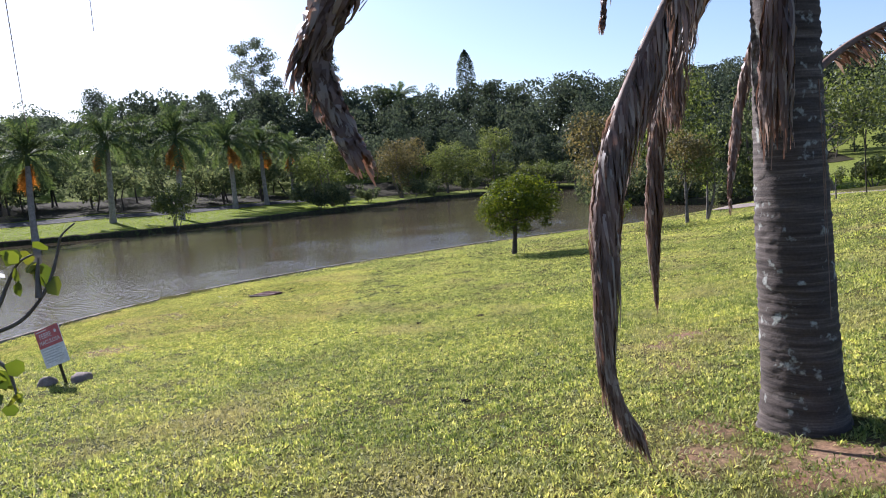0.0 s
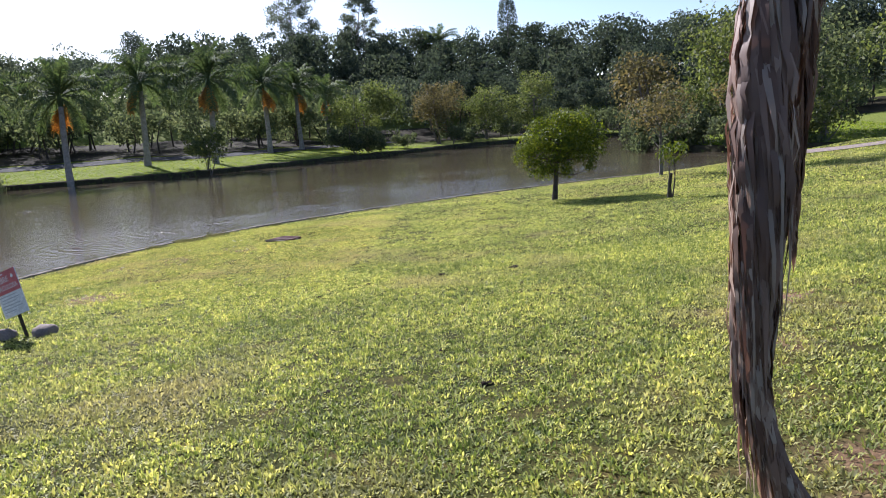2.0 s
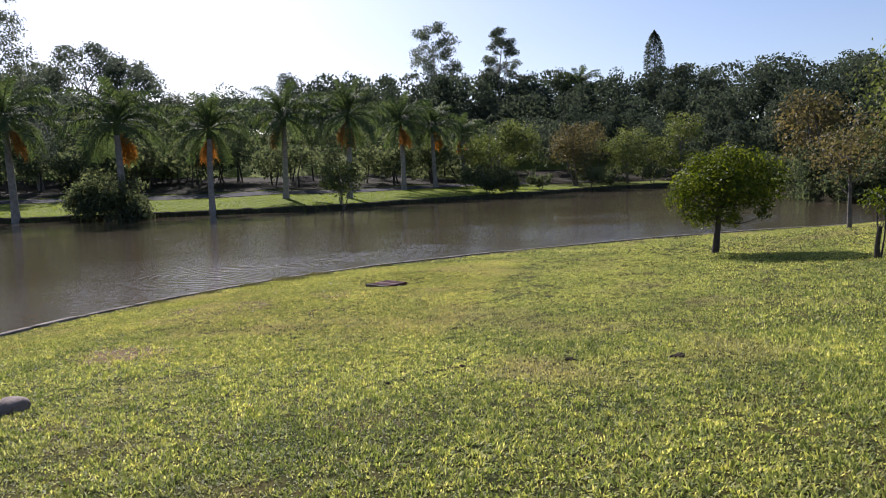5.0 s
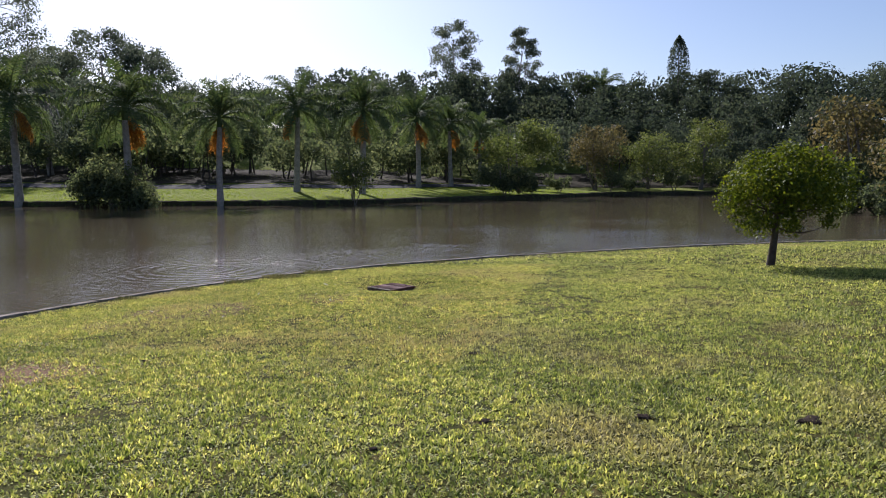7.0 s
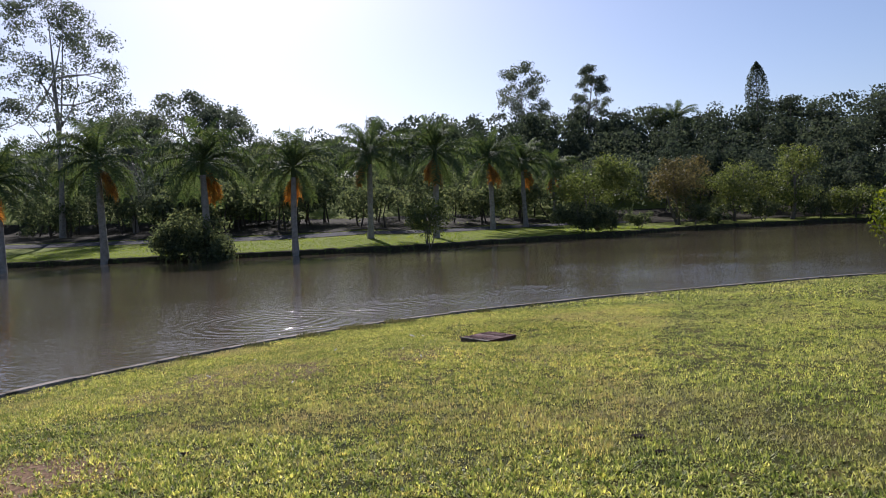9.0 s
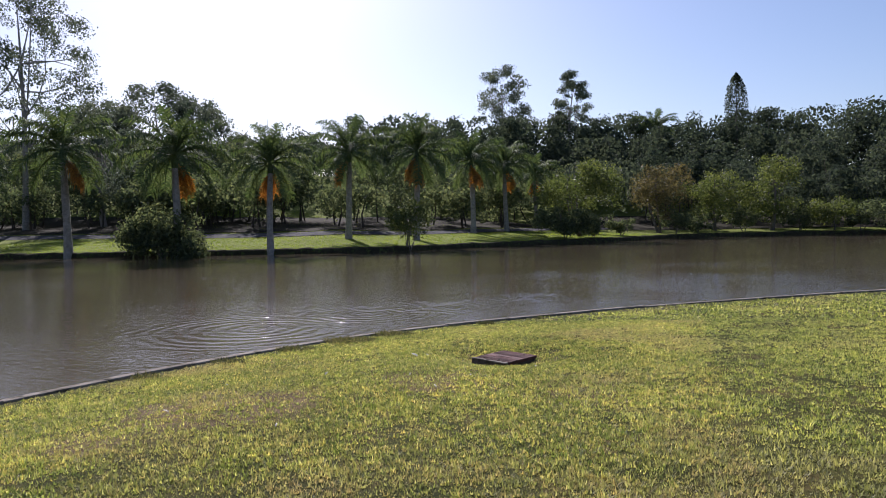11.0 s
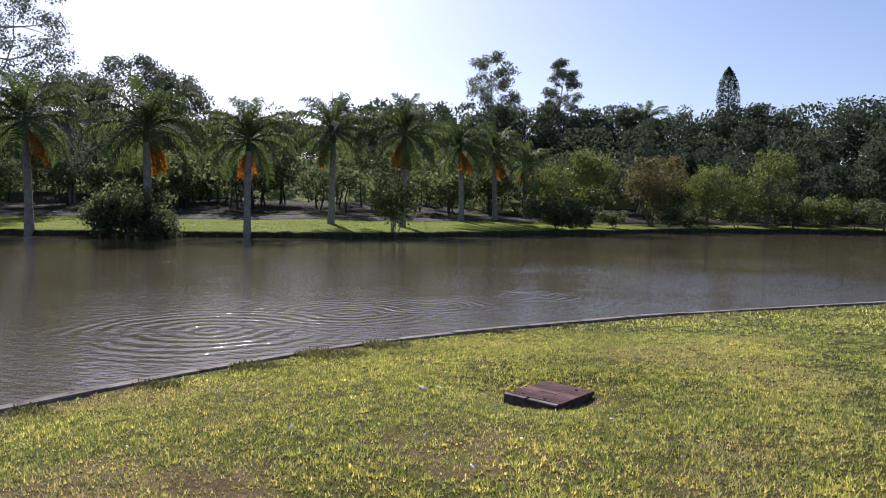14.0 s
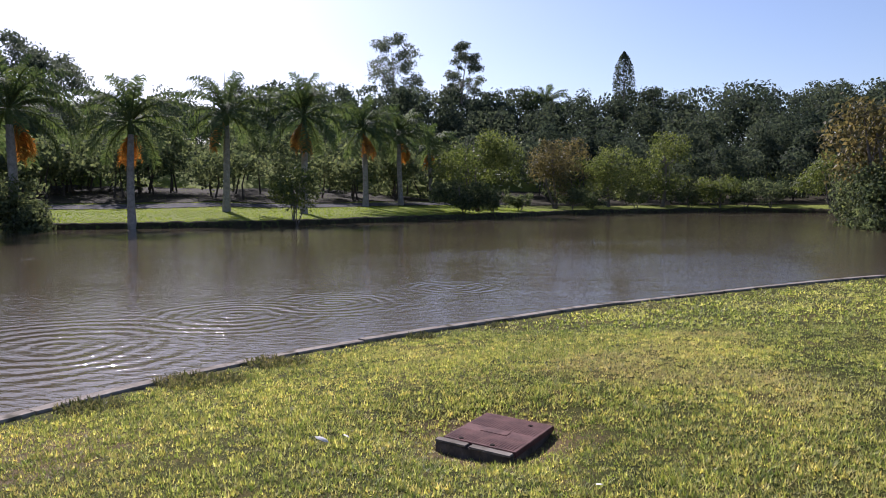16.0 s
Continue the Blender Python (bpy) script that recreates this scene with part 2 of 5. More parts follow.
GOLD_LEAF = leaf_material("withered palm leaflets", ((0.22, 0.11, 0.04), (0.34, 0.18, 0.05), (0.45, 0.26, 0.07)), (1.5, 1.2, 0.6), 0.45, 0.6, 0.5)
DEAD_LEAF = leaf_material("dry brown palm leaflets", ((0.125, 0.074, 0.062), (0.2, 0.13, 0.11), (0.29, 0.205, 0.18), (0.45, 0.38, 0.35)), (1.2, 0.95, 0.8), 0.25, 0.45, 3.0, 0.25)
SHRUB_LEAF = leaf_material("shrub leaves", ((0.05, 0.075, 0.018), (0.1, 0.13, 0.025), (0.2, 0.2, 0.035)), (1.5, 1.5, 0.5), 0.42, 0.45, 3.0, 0.3)
WEED = leaf_material("weed leaves", ((0.07, 0.08, 0.04), (0.12, 0.125, 0.06), (0.2, 0.17, 0.1)), (1.3, 1.3, 0.9), 0.35, 0.6, 1.0, 0.2)
FEATHER = plain("pale feather", (0.5, 0.48, 0.45), (0.68, 0.66, 0.62), 30.0, 0.8, 0, 0.2, 0.001)
BARK = plain("grey bark", (0.09, 0.075, 0.06), (0.2, 0.175, 0.15), 6.0, 0.9, 0, 0.6, 0.02)
DARK_BARK = plain("dark bark", (0.045, 0.035, 0.028), (0.1, 0.08, 0.065), 8.0, 0.9, 0, 0.6, 0.015)
PALE_BARK = plain("pale trunk", (0.2, 0.18, 0.155), (0.36, 0.33, 0.29), 3.0, 0.85, 0, 0.4, 0.02)
RACHIS = plain("dry frond stem", (0.12, 0.075, 0.055), (0.26, 0.18, 0.14), 9.0, 0.7, 0, 0.4, 0.005)
CONCRETE = plain("weathered concrete", (0.13, 0.112, 0.09), (0.29, 0.255, 0.215), 1.7, 0.95, 0, 0.5, 0.01, (0.07, 0.062, 0.045))
ASPHALT = plain("worn asphalt", (0.03, 0.03, 0.033), (0.075, 0.074, 0.076), 0.8, 0.95, 0, 0.3, 0.01, (0.12, 0.11, 0.1))
IRON = plain("rusty red cast iron", (0.06, 0.026, 0.022), (0.14, 0.065, 0.055), 7.0, 0.85, 0.0, 0.5, 0.004)
BOX_SIDE = plain("dark concrete box", (0.05, 0.04, 0.033), (0.15, 0.12, 0.1), 8.0, 0.9, 0, 0.5, 0.01)
STONE = plain("brown stone", (0.14, 0.11, 0.09), (0.3, 0.24, 0.2), 6.0, 0.85, 0, 0.6, 0.02)
SHADED_EARTH = plain("bank earth darkened as shade", (0.028, 0.025, 0.015), (0.06, 0.052, 0.03), 1.5, 0.95, 0, 0.6, 0.05, (0.07, 0.085, 0.025))
CLOD = plain("dark turned earth", (0.02, 0.015, 0.012), (0.06, 0.045, 0.035), 14.0, 0.95, 0, 0.8, 0.02)
SIGN_RED = plain("faded red sign paint", (0.5, 0.12, 0.13), (0.58, 0.16, 0.17), 4.0, 0.5, 0, 0.1, 0.002)
SIGN_WHITE = plain("white sign paint", (0.68, 0.68, 0.7), (0.78, 0.78, 0.8), 4.0, 0.5, 0, 0.1, 0.002)
SIGN_GREY = plain("grey print", (0.42, 0.43, 0.47), (0.5, 0.5, 0.55), 9.0, 0.6, 0, 0.1, 0.002)
POST_WOOD = plain("dark stake wood", (0.035, 0.03, 0.02), (0.09, 0.075, 0.05), 12.0, 0.85, 0, 0.5, 0.006)


# ---- mesh helpers ----
def quick(name, verts, faces):
    verts, faces = np.asarray(verts, np.float32), np.asarray(faces, np.int32)
    me = bpy.data.meshes.new(name)
    m, k = faces.shape
    me.vertices.add(len(verts))
    me.vertices.foreach_set("co", verts.ravel())
    me.loops.add(m * k)
    me.loops.foreach_set("vertex_index", faces.ravel())
    me.polygons.add(m)
    me.polygons.foreach_set("loop_start", np.arange(0, m * k, k, dtype=np.int32))
    me.update(calc_edges=True)
    return me


def part(name, data, mat, parent=None, label="", smooth=False, at=None):
    """Links a mesh or a bmesh as one mesh object under a thing or a part."""
    if isinstance(data, bmesh.types.BMesh):
        me = bpy.data.meshes.new(name)
        data.to_mesh(me)
        data.free()
    else:
        me = data
    if mat is not None and not me.materials:
        me.materials.append(mat)
    if smooth:
        me.polygons.foreach_set("use_smooth", np.ones(len(me.polygons), bool))
    ob = new(name, me)
    if parent is not None:
        ob.parent = parent
    if at is not None:
        ob.matrix_basis = at
    if label:
        ob["label"] = label
    return ob


def thing(name, label, category, at=None, group="", kind=""):
    ob = new(name)
    if at is not None:
        ob.matrix_basis = at
    return tagged(ob, label, category, group, kind)


def smooth_line(points, steps=6, closed=False):
    p = np.array(points, float)
    n = len(p)
    out = []
    for i in range(n if closed else n - 1):
        if closed:
            a, b, c, d = p[(i - 1) % n], p[i], p[(i + 1) % n], p[(i + 2) % n]
        else:
            a, b, c, d = p[max(i - 1, 0)], p[i], p[i + 1], p[min(i + 2, n - 1)]
        for s in range(steps):
            t = s / steps
            out.append(0.5 * (2 * b + (c - a) * t + (2 * a - 5 * b + 4 * c - d) * t * t + (3 * b - a - 3 * c + d) * t ** 3))
    if not closed:
        out.append(p[-1])
    return np.array(out)


def tube(points, radii, sides=8):
    """Vertices and quads of a tapered tube along a line."""
    p = np.array(points, float)
    r = np.interp(np.linspace(0, 1, len(p)), np.linspace(0, 1, len(radii)), radii)
    t = np.gradient(p, axis=0)
    t /= np.linalg.norm(t, axis=1)[:, None] + 1e-9
    ref = np.array((0.31, 0.95, 0.05)) if abs(t[:, 2]).mean() > 0.5 else np.array((0.05, 0.1, 1.0))
    u = np.cross(t, ref)
    u /= np.linalg.norm(u, axis=1)[:, None] + 1e-9
    v = np.cross(t, u)
    a = np.linspace(0, 2 * math.pi, sides, endpoint=False)
    ring = u[:, None, :] * np.cos(a)[None, :, None] + v[:, None, :] * np.sin(a)[None, :, None]
    verts = (p[:, None, :] + ring * r[:, None, None]).reshape(-1, 3)
    i, j = np.meshgrid(np.arange(len(p) - 1), np.arange(sides), indexing="ij")
    k = (j + 1) % sides
    faces = np.stack((i * sides + j, i * sides + k, (i + 1) * sides + k, (i + 1) * sides + j), -1).reshape(-1, 4)
    return verts, faces


def joined(pieces):
    v, f, base = [], [], 0
    for a, b in pieces:
        v.append(np.asarray(a, float))
        f.append(np.asarray(b) + base)
        base += len(a)
    return np.concatenate(v), np.concatenate(f)


def unit(v):
    return v / (np.linalg.norm(v, axis=-1, keepdims=True) + 1e-9)


def leaf_quads(rng, centres, size, slim=0.55, face=None, stray=0.55):
    """One bent four-cornered leaf at each centre, facing outwards more or less."""
    n = len(centres)
    turn = unit(rng.normal(size=(n, 3)))
    face = unit(rng.normal(size=(n, 3)) + np.array((0, 0, 0.6))) if face is None else unit(face + rng.normal(size=(n, 3)) * stray)
    way = unit(np.cross(turn, face) + np.array((0, 0, -0.25)))
    side = unit(np.cross(way, face))
    s = (size * rng.uniform(0.55, 1.4, n))[:, None]
    v = np.stack((centres - way * s * 0.5, centres + side * s * slim * 0.5 + face * s * 0.06, centres + way * s * 0.5, centres - side * s * slim * 0.5 + face * s * 0.06), 1)
    return v.reshape(-1, 3), np.arange(4 * n).reshape(-1, 4)


def blob_points(rng, blobs, n, shell=0.55, flat=0.9):
    """Points through the outer part of a heap of balls (x, y, z, r), and their outward ways."""
    b = np.array(blobs, float)
    w = b[:, 3] ** 2
    k = rng.choice(len(b), n, p=w / w.sum())
    d = unit(rng.normal(size=(n, 3)))
    d[:, 2] = np.where((d[:, 2] < -0.55) & (rng.random(n) < 0.7), -d[:, 2], d[:, 2])
    r = b[k, 3] * (shell + (1 - shell) * rng.random(n) ** 0.6) * (1 + 0.13 * rng.normal(size=n))
    d[:, 2] *= flat
    return b[k, :3] + d * r[:, None], d


def crown_blobs(rng, centre, rx, rz, n, small=0.3, big=0.52, ry=None):
    """A heap of balls that fills an uneven crown."""
    ry = rx if ry is None else ry
    out = []
    for i in range(n):
        r = rng.uniform(small, big)
        d = unit(rng.normal(size=3) * np.array((1.0, 1.0, 0.75 if rx > rz else 1.5)))
        q = (1.08 - r) * rng.random() ** 0.3
        r *= min(rx, rz * 1.2, ry * 1.3)
        out.append((centre[0] + d[0] * rx * q, centre[1] + d[1] * ry * q, centre[2] + d[2] * rz * q, r))
    return out


# ---- lie of the land ----
POND = [(-11.9, 12), (-11.5, 16.5), (-10.9, 19), (-9.9, 21.7), (-8.7, 24), (-7, 26.1), (-5.4, 27.75), (-3.9, 29.3), (-1, 31.7), (3.45, 35), (9, 38.2), (16, 40.5),
        (24, 42.5), (30, 45), (31, 50), (25.5, 53), (20, 60), (17, 67), (20, 76), (32, 85), (48, 95), (52, 108), (36, 113), (28, 119), (18, 124), (8, 121), (0, 115),
        (-3.8, 110.5), (-8.5, 101), (-14, 92), (-21, 83.5), (-25, 77), (-28.5, 71.8), (-34, 69.3), (-42, 66.5), (-50, 64), (-58, 61), (-70, 58.5), (-90, 55),
        (-110, 45), (-110, -30), (-25, -35), (-15, -12), (-12.4, 4)]
SHORE = smooth_line(POND, 4, True)
NEAR = np.array([i // 4 in (*range(0, 14), 41, 42, 43) for i in range(len(SHORE))])


def land(x, y):
    """Distance outside the pond (negative in it) and the height of the ground, for arrays of places."""
    x, y = np.atleast_1d(np.asarray(x, float)), np.atleast_1d(np.asarray(y, float))
    dist, high = np.empty(len(x)), np.empty(len(x))
    a, b = SHORE, np.roll(SHORE, -1, 0)
    e = b - a
    for s in range(0, len(x), 20000):
        px, py = x[s:s + 20000, None], y[s:s + 20000, None]
        u = np.clip(((px - a[:, 0]) * e[:, 0] + (py - a[:, 1]) * e[:, 1]) / (e ** 2).sum(1), 0, 1)
        d = np.hypot(a[:, 0] + u * e[:, 0] - px, a[:, 1] + u * e[:, 1] - py)
        cross = ((a[:, 1] > py) != (b[:, 1] > py)) & (px < (b[:, 0] - a[:, 0]) * (py - a[:, 1]) / (b[:, 1] - a[:, 1] + 1e-12) + a[:, 0])
        inside = cross.sum(1) % 2 == 1
        dn, df = d[:, NEAR].min(1), d[:, ~NEAR].min(1)
        dd = np.minimum(dn, df)
        cx, cy = np.clip(px[:, 0], -12, 20), np.clip(py[:, 0], -8, 34)
        lawn = 1.9009 + 0.07091 * cx - 0.10252 * cy + 0.00316 * cx * cx - 0.00247 * cx * cy + 0.00177 * cy * cy
        k = np.clip(dn / 5, 0, 1)
        zn = 0.2 + k * k * (3 - 2 * k) * (lawn - 0.2)
        zf = np.interp(df, (0, 0.22, 2, 8, 15, 24, 30, 45, 70, 90, 110, 200, 400), (0.0, 0.5, 0.64, 0.98, 1.4, 2.4, 2.9, 4.0, 11, 16.5, 18.5, 20, 20))
        w = np.clip((df - dn) / (df + dn + 0.01) * 1.5 + 0.5, 0, 1)
        z = w * zn + (1 - w) * zf
        z -= 0.1 * np.exp(-((px[:, 0] + 5.16) ** 2 + (py[:, 0] - 21.2) ** 2) / 0.45)
        z -= 0.17 * np.exp(-((px[:, 0] + 5.16) ** 2 + (py[:, 0] - 21.2) ** 2) / 1.5)
        high[s:s + 20000] = np.where(inside, -np.minimum(0.9, dd * 1.3), z)
        dist[s:s + 20000] = np.where(inside, -dd, dd)
    return dist, high


def floor_at(x, y):
    return float(land([x], [y])[1][0])


def steps(*runs):
    out = [runs[0][0]]
    for start, end, step in runs:
        n = max(1, round((end - start) / step))
        out += list(np.linspace(start, end, n + 1)[1:])
    return np.array(out)


gx = steps((-700, -130, 30), (-130, -60, 3.5), (-60, -14, 1.2), (-14, 14, 0.28), (14, 60, 1.2), (60, 130, 3.5), (130, 700, 30))
gy = steps((-300, -40, 30), (-40, -4, 3), (-4, 42, 0.28), (42, 128, 1.1), (128, 240, 4), (240, 1500, 60))
mx_, my_ = np.meshgrid(gx, gy, indexing="xy")
gd, gz_ = land(mx_.ravel(), my_.ravel())
rough = np.random.default_rng(2).normal(size=len(gz_)) * 0.003 * (gd > 0.4)
gi, gj = np.meshgrid(np.arange(len(gy) - 1), np.arange(len(gx) - 1), indexing="ij")
q0 = (gi * len(gx) + gj).ravel()
ground = part("ground", quick("ground", np.c_[mx_.ravel(), my_.ravel(), gz_ + rough], np.c_[q0, q0 + 1, q0 + 1 + len(gx), q0 + len(gx)]), GROUND, smooth=True)
tagged(ground, "sloping sunlit lawn with thin bare patches around a pond", "ground", kind="structure")
water = part("water", quick("water", [(-115, -40, 0), (60, -40, 0), (60, 130, 0), (-115, 130, 0)], [(0, 1, 2, 3)]), WATER)
tagged(water, "murky brown pond water with small ripples", "water", kind="structure")

# kerb of the pond: cast pieces with narrow joints
kerb = thing("pond_kerb", "low pale concrete kerb along the pond edge", "kerb", kind="structure")
line = smooth_line(POND[40:] + POND[:15], 10)
run = np.r_[0, np.cumsum(np.linalg.norm(np.diff(line, axis=0), axis=1))]
pos = run[np.argmin(np.linalg.norm(line - np.array((-12.4, 4.0)), axis=1))]
kr = random.Random(4)
while pos < run[-1] - 1.5:
    ends = []
    for q in (pos + 0.008, pos + 0.5, pos + 1.0, pos + 1.492):
        p = np.array([np.interp(q, run, line[:, 0]), np.interp(q, run, line[:, 1])])
        p2 = np.array([np.interp(q + 0.05, run, line[:, 0]), np.interp(q + 0.05, run, line[:, 1])])
        t = unit(p2 - p)
        ends.append((p, np.array((t[1], -t[0]))))
    bm = bmesh.new()
    lift, rings = kr.uniform(-0.012, 0.012), []
    for p, nrm in ends:
        rings.append([bm.verts.new((p[0] + nrm[0] * o, p[1] + nrm[1] * o, z + lift)) for o, z in ((-0.09, -0.5), (-0.09, 0.215), (-0.075, 0.235), (0.105, 0.24), (0.12, 0.22), (0.12, -0.5))])
    for r1, r2 in zip(rings, rings[1:]):
        for i in range(6):
            bm.faces.new((r1[i], r1[(i + 1) % 6], r2[(i + 1) % 6], r2[i]))
    bm.faces.new(rings[0][::-1])
    bm.faces.new(rings[-1])
    bmesh.ops.recalc_face_normals(bm, faces=bm.faces)
    part("kerb_piece", bm, CONCRETE, kerb)
    pos += 1.5

# earth edge of the far bank, its shaded face put into the dark colour
edge = np.array([p for p, near in zip(SHORE, NEAR) if not near])
edge = smooth_line(edge[edge[:, 1] > 40], 3)
et = unit(np.gradient(edge, axis=0))
en = np.c_[-et[:, 1], et[:, 0]]
outside = land(edge[:, 0] + en[:, 0] * 0.4, edge[:, 1] + en[:, 1] * 0.4)[0] > 0
en = np.where(outside[:, None], en, -en)
er = np.random.default_rng(12)
wob = er.normal(size=len(edge))
ev = []
for o, z in ((-0.35, -0.4), (-0.2, 0.12), (-0.12, 0.38), (0.1, 0.55), (0.6, 0.5)):
    p = edge + en * (o + wob * 0.06)[:, None]
    ev.append(np.c_[p, z + er.normal(size=len(edge)) * 0.04 * (z > 0)])
n = len(edge)
bank_edge = part("bank_edge", quick("bank_edge", np.concatenate(ev), [(k * n + i, k * n + i + 1, (k + 1) * n + i + 1, (k + 1) * n + i) for k in range(4) for i in range(n - 1)]), SHADED_EARTH, smooth=True)
tagged(bank_edge, "eroded earth edge of the far bank, coloured dark for shade", "bank", kind="structure")

# road behind the palms
far_line = smooth_line([(-120, 74), (-90, 75.5), (-70, 77.5), (-55, 80.5), (-45, 84), (-36, 90.5), (-30, 97.5), (-24, 106.5), (-18, 116), (-11, 124)], 8)
t = unit(np.gradient(far_line, axis=0))
side = np.c_[-t[:, 1], t[:, 0]]
rv = []
for o in (-1.9, 1.9):
    e = far_line + side * o
    rv.append(np.c_[e, land(e[:, 0], e[:, 1])[1] + 0.06])
n = len(far_line)
road = part("road", quick("road", np.concatenate(rv), [(i, i + 1, n + i + 1, n + i) for i in range(n - 1)]), ASPHALT)
tagged(road, "narrow grey asphalt road behind the palm row", "road", kind="structure")

# dark sheet over the bright turf: shade under the woods put into its colour
FLOOR_SHADE = plain("painted woodland shade", (0.018, 0.016, 0.01), (0.045, 0.037, 0.023), 1.2, 0.95, 0, 0.5, 0.04, (0.026, 0.034, 0.013))


def shade_floor(points, reaches):
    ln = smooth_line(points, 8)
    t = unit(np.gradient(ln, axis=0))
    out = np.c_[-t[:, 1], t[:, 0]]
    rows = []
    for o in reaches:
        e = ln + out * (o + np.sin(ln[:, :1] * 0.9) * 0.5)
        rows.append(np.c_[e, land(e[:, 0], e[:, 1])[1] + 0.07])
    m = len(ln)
    ob = part("ground", quick("ground", np.concatenate(rows), [(k * m + i, k * m + i + 1, (k + 1) * m + i + 1, (k + 1) * m + i) for k in range(len(rows) - 1) for i in range(m - 1)]), FLOOR_SHADE, smooth=True)
    tagged(ob, "dark sheet on the woodland floor, coloured as shade", "ground", kind="structure")


shade_floor([(-140, 73), (-120, 74), (-90, 75.5), (-70, 77.5), (-55, 80.5), (-45, 84), (-36, 90.5), (-30, 97.5), (-24, 106.5), (-18, 116)], (3.0, 6, 10, 15, 21, 28))
shade_floor([(-10, 119), (-2, 124), (8, 129), (18, 131), (30, 127), (40, 121), (56, 117), (70, 112)], (0.0, 4, 9, 15, 22, 30))

path_line = smooth_line([(15.5, 35.6), (18.0, 33.6), (22.0, 32.6), (28.0, 32.4), (36.0, 33.0)], 6)
pt = unit(np.gradient(path_line, axis=0))
pn = np.c_[-pt[:, 1], pt[:, 0]]
pv = []
for o in (-0.9, 0.9):
    e = path_line + pn * o
    pv.append(np.c_[e, land(e[:, 0], e[:, 1])[1] + 0.05])
n = len(path_line)
footpath = part("footpath", quick("footpath", np.concatenate(pv), [(i, i + 1, n + i + 1, n + i) for i in range(n - 1)]), STONE)
tagged(footpath, "pale brown earth footpath across the upper lawn", "path", kind="structure")

# ---- trees ----
def limb_line(rng, start, end, bend=0.12, n=7):
    a, b = np.array(start, float), np.array(end, float)
    t = np.linspace(0, 1, n)[:, None]
    mid = rng.normal(size=3) * np.linalg.norm(b - a) * bend
    return a + (b - a) * t + np.sin(t * math.pi) * mid


def tree(name, label, x, y, height, width, seed, leaf=None, bark=None, leaves=1600, size=0.35, blobs=14, bare=0.25, stems=1, lean=(0, 0), flat=0.9, category="tree",
         radius=None, shell=0.45, group="", sink=0.08, deep=None, limbs=7, heap=None, puff=(0.3, 0.52)):
    """A broadleaf tree: tapered trunk or trunks, limbs that reach into an uneven crown of leaf heaps."""
    rng = np.random.default_rng(seed)
    z0 = floor_at(x, y)
    top = thing(name, label, category, pose(x, y, z0), group)
    r0 = radius or height * 0.018 + 0.03
    crown_low = height * bare
    centre = (lean[0], lean[1], (height + crown_low) / 2)
    heap = heap or crown_blobs(rng, centre, width, (height - crown_low) / 2, blobs, *puff, ry=deep)
    for s in range(stems):
        a = rng.uniform(0, 6.28)
        foot = (math.cos(a) * r0 * 1.6 * (stems > 1), math.sin(a) * r0 * 1.6 * (stems > 1), -sink)
        tip = (lean[0] * 0.8 + math.cos(a) * width * 0.3 * (stems > 1), lean[1] * 0.8 + math.sin(a) * width * 0.3 * (stems > 1), height * 0.82)
        ln = limb_line(rng, foot, tip, 0.04 if stems == 1 else 0.1, 9)
        k = 1.0 / stems ** 0.5
        trunk = part("trunk", quick("trunk", *tube(ln, [r0 * 1.35 * k, r0 * k, r0 * 0.8 * k, r0 * 0.5 * k, r0 * 0.2 * k], 9)), bark or BARK, top, smooth=True)
        for i in range(limbs // stems + 1):
            b = heap[rng.integers(len(heap))]
            q = ln[rng.integers(3, 7)]
            part("limb", quick("limb", *tube(limb_line(rng, q, b[:3], 0.1, 5), [r0 * 0.38 * k, r0 * 0.22 * k, r0 * 0.07 * k], 5)), bark or BARK, top, smooth=True)
    pts, out = blob_points(rng, heap, leaves, shell, flat)
    part("crown", quick("crown", *leaf_quads(rng, pts, size, face=out)), leaf or HAZY_WOOD_LEAF, top)
    return top


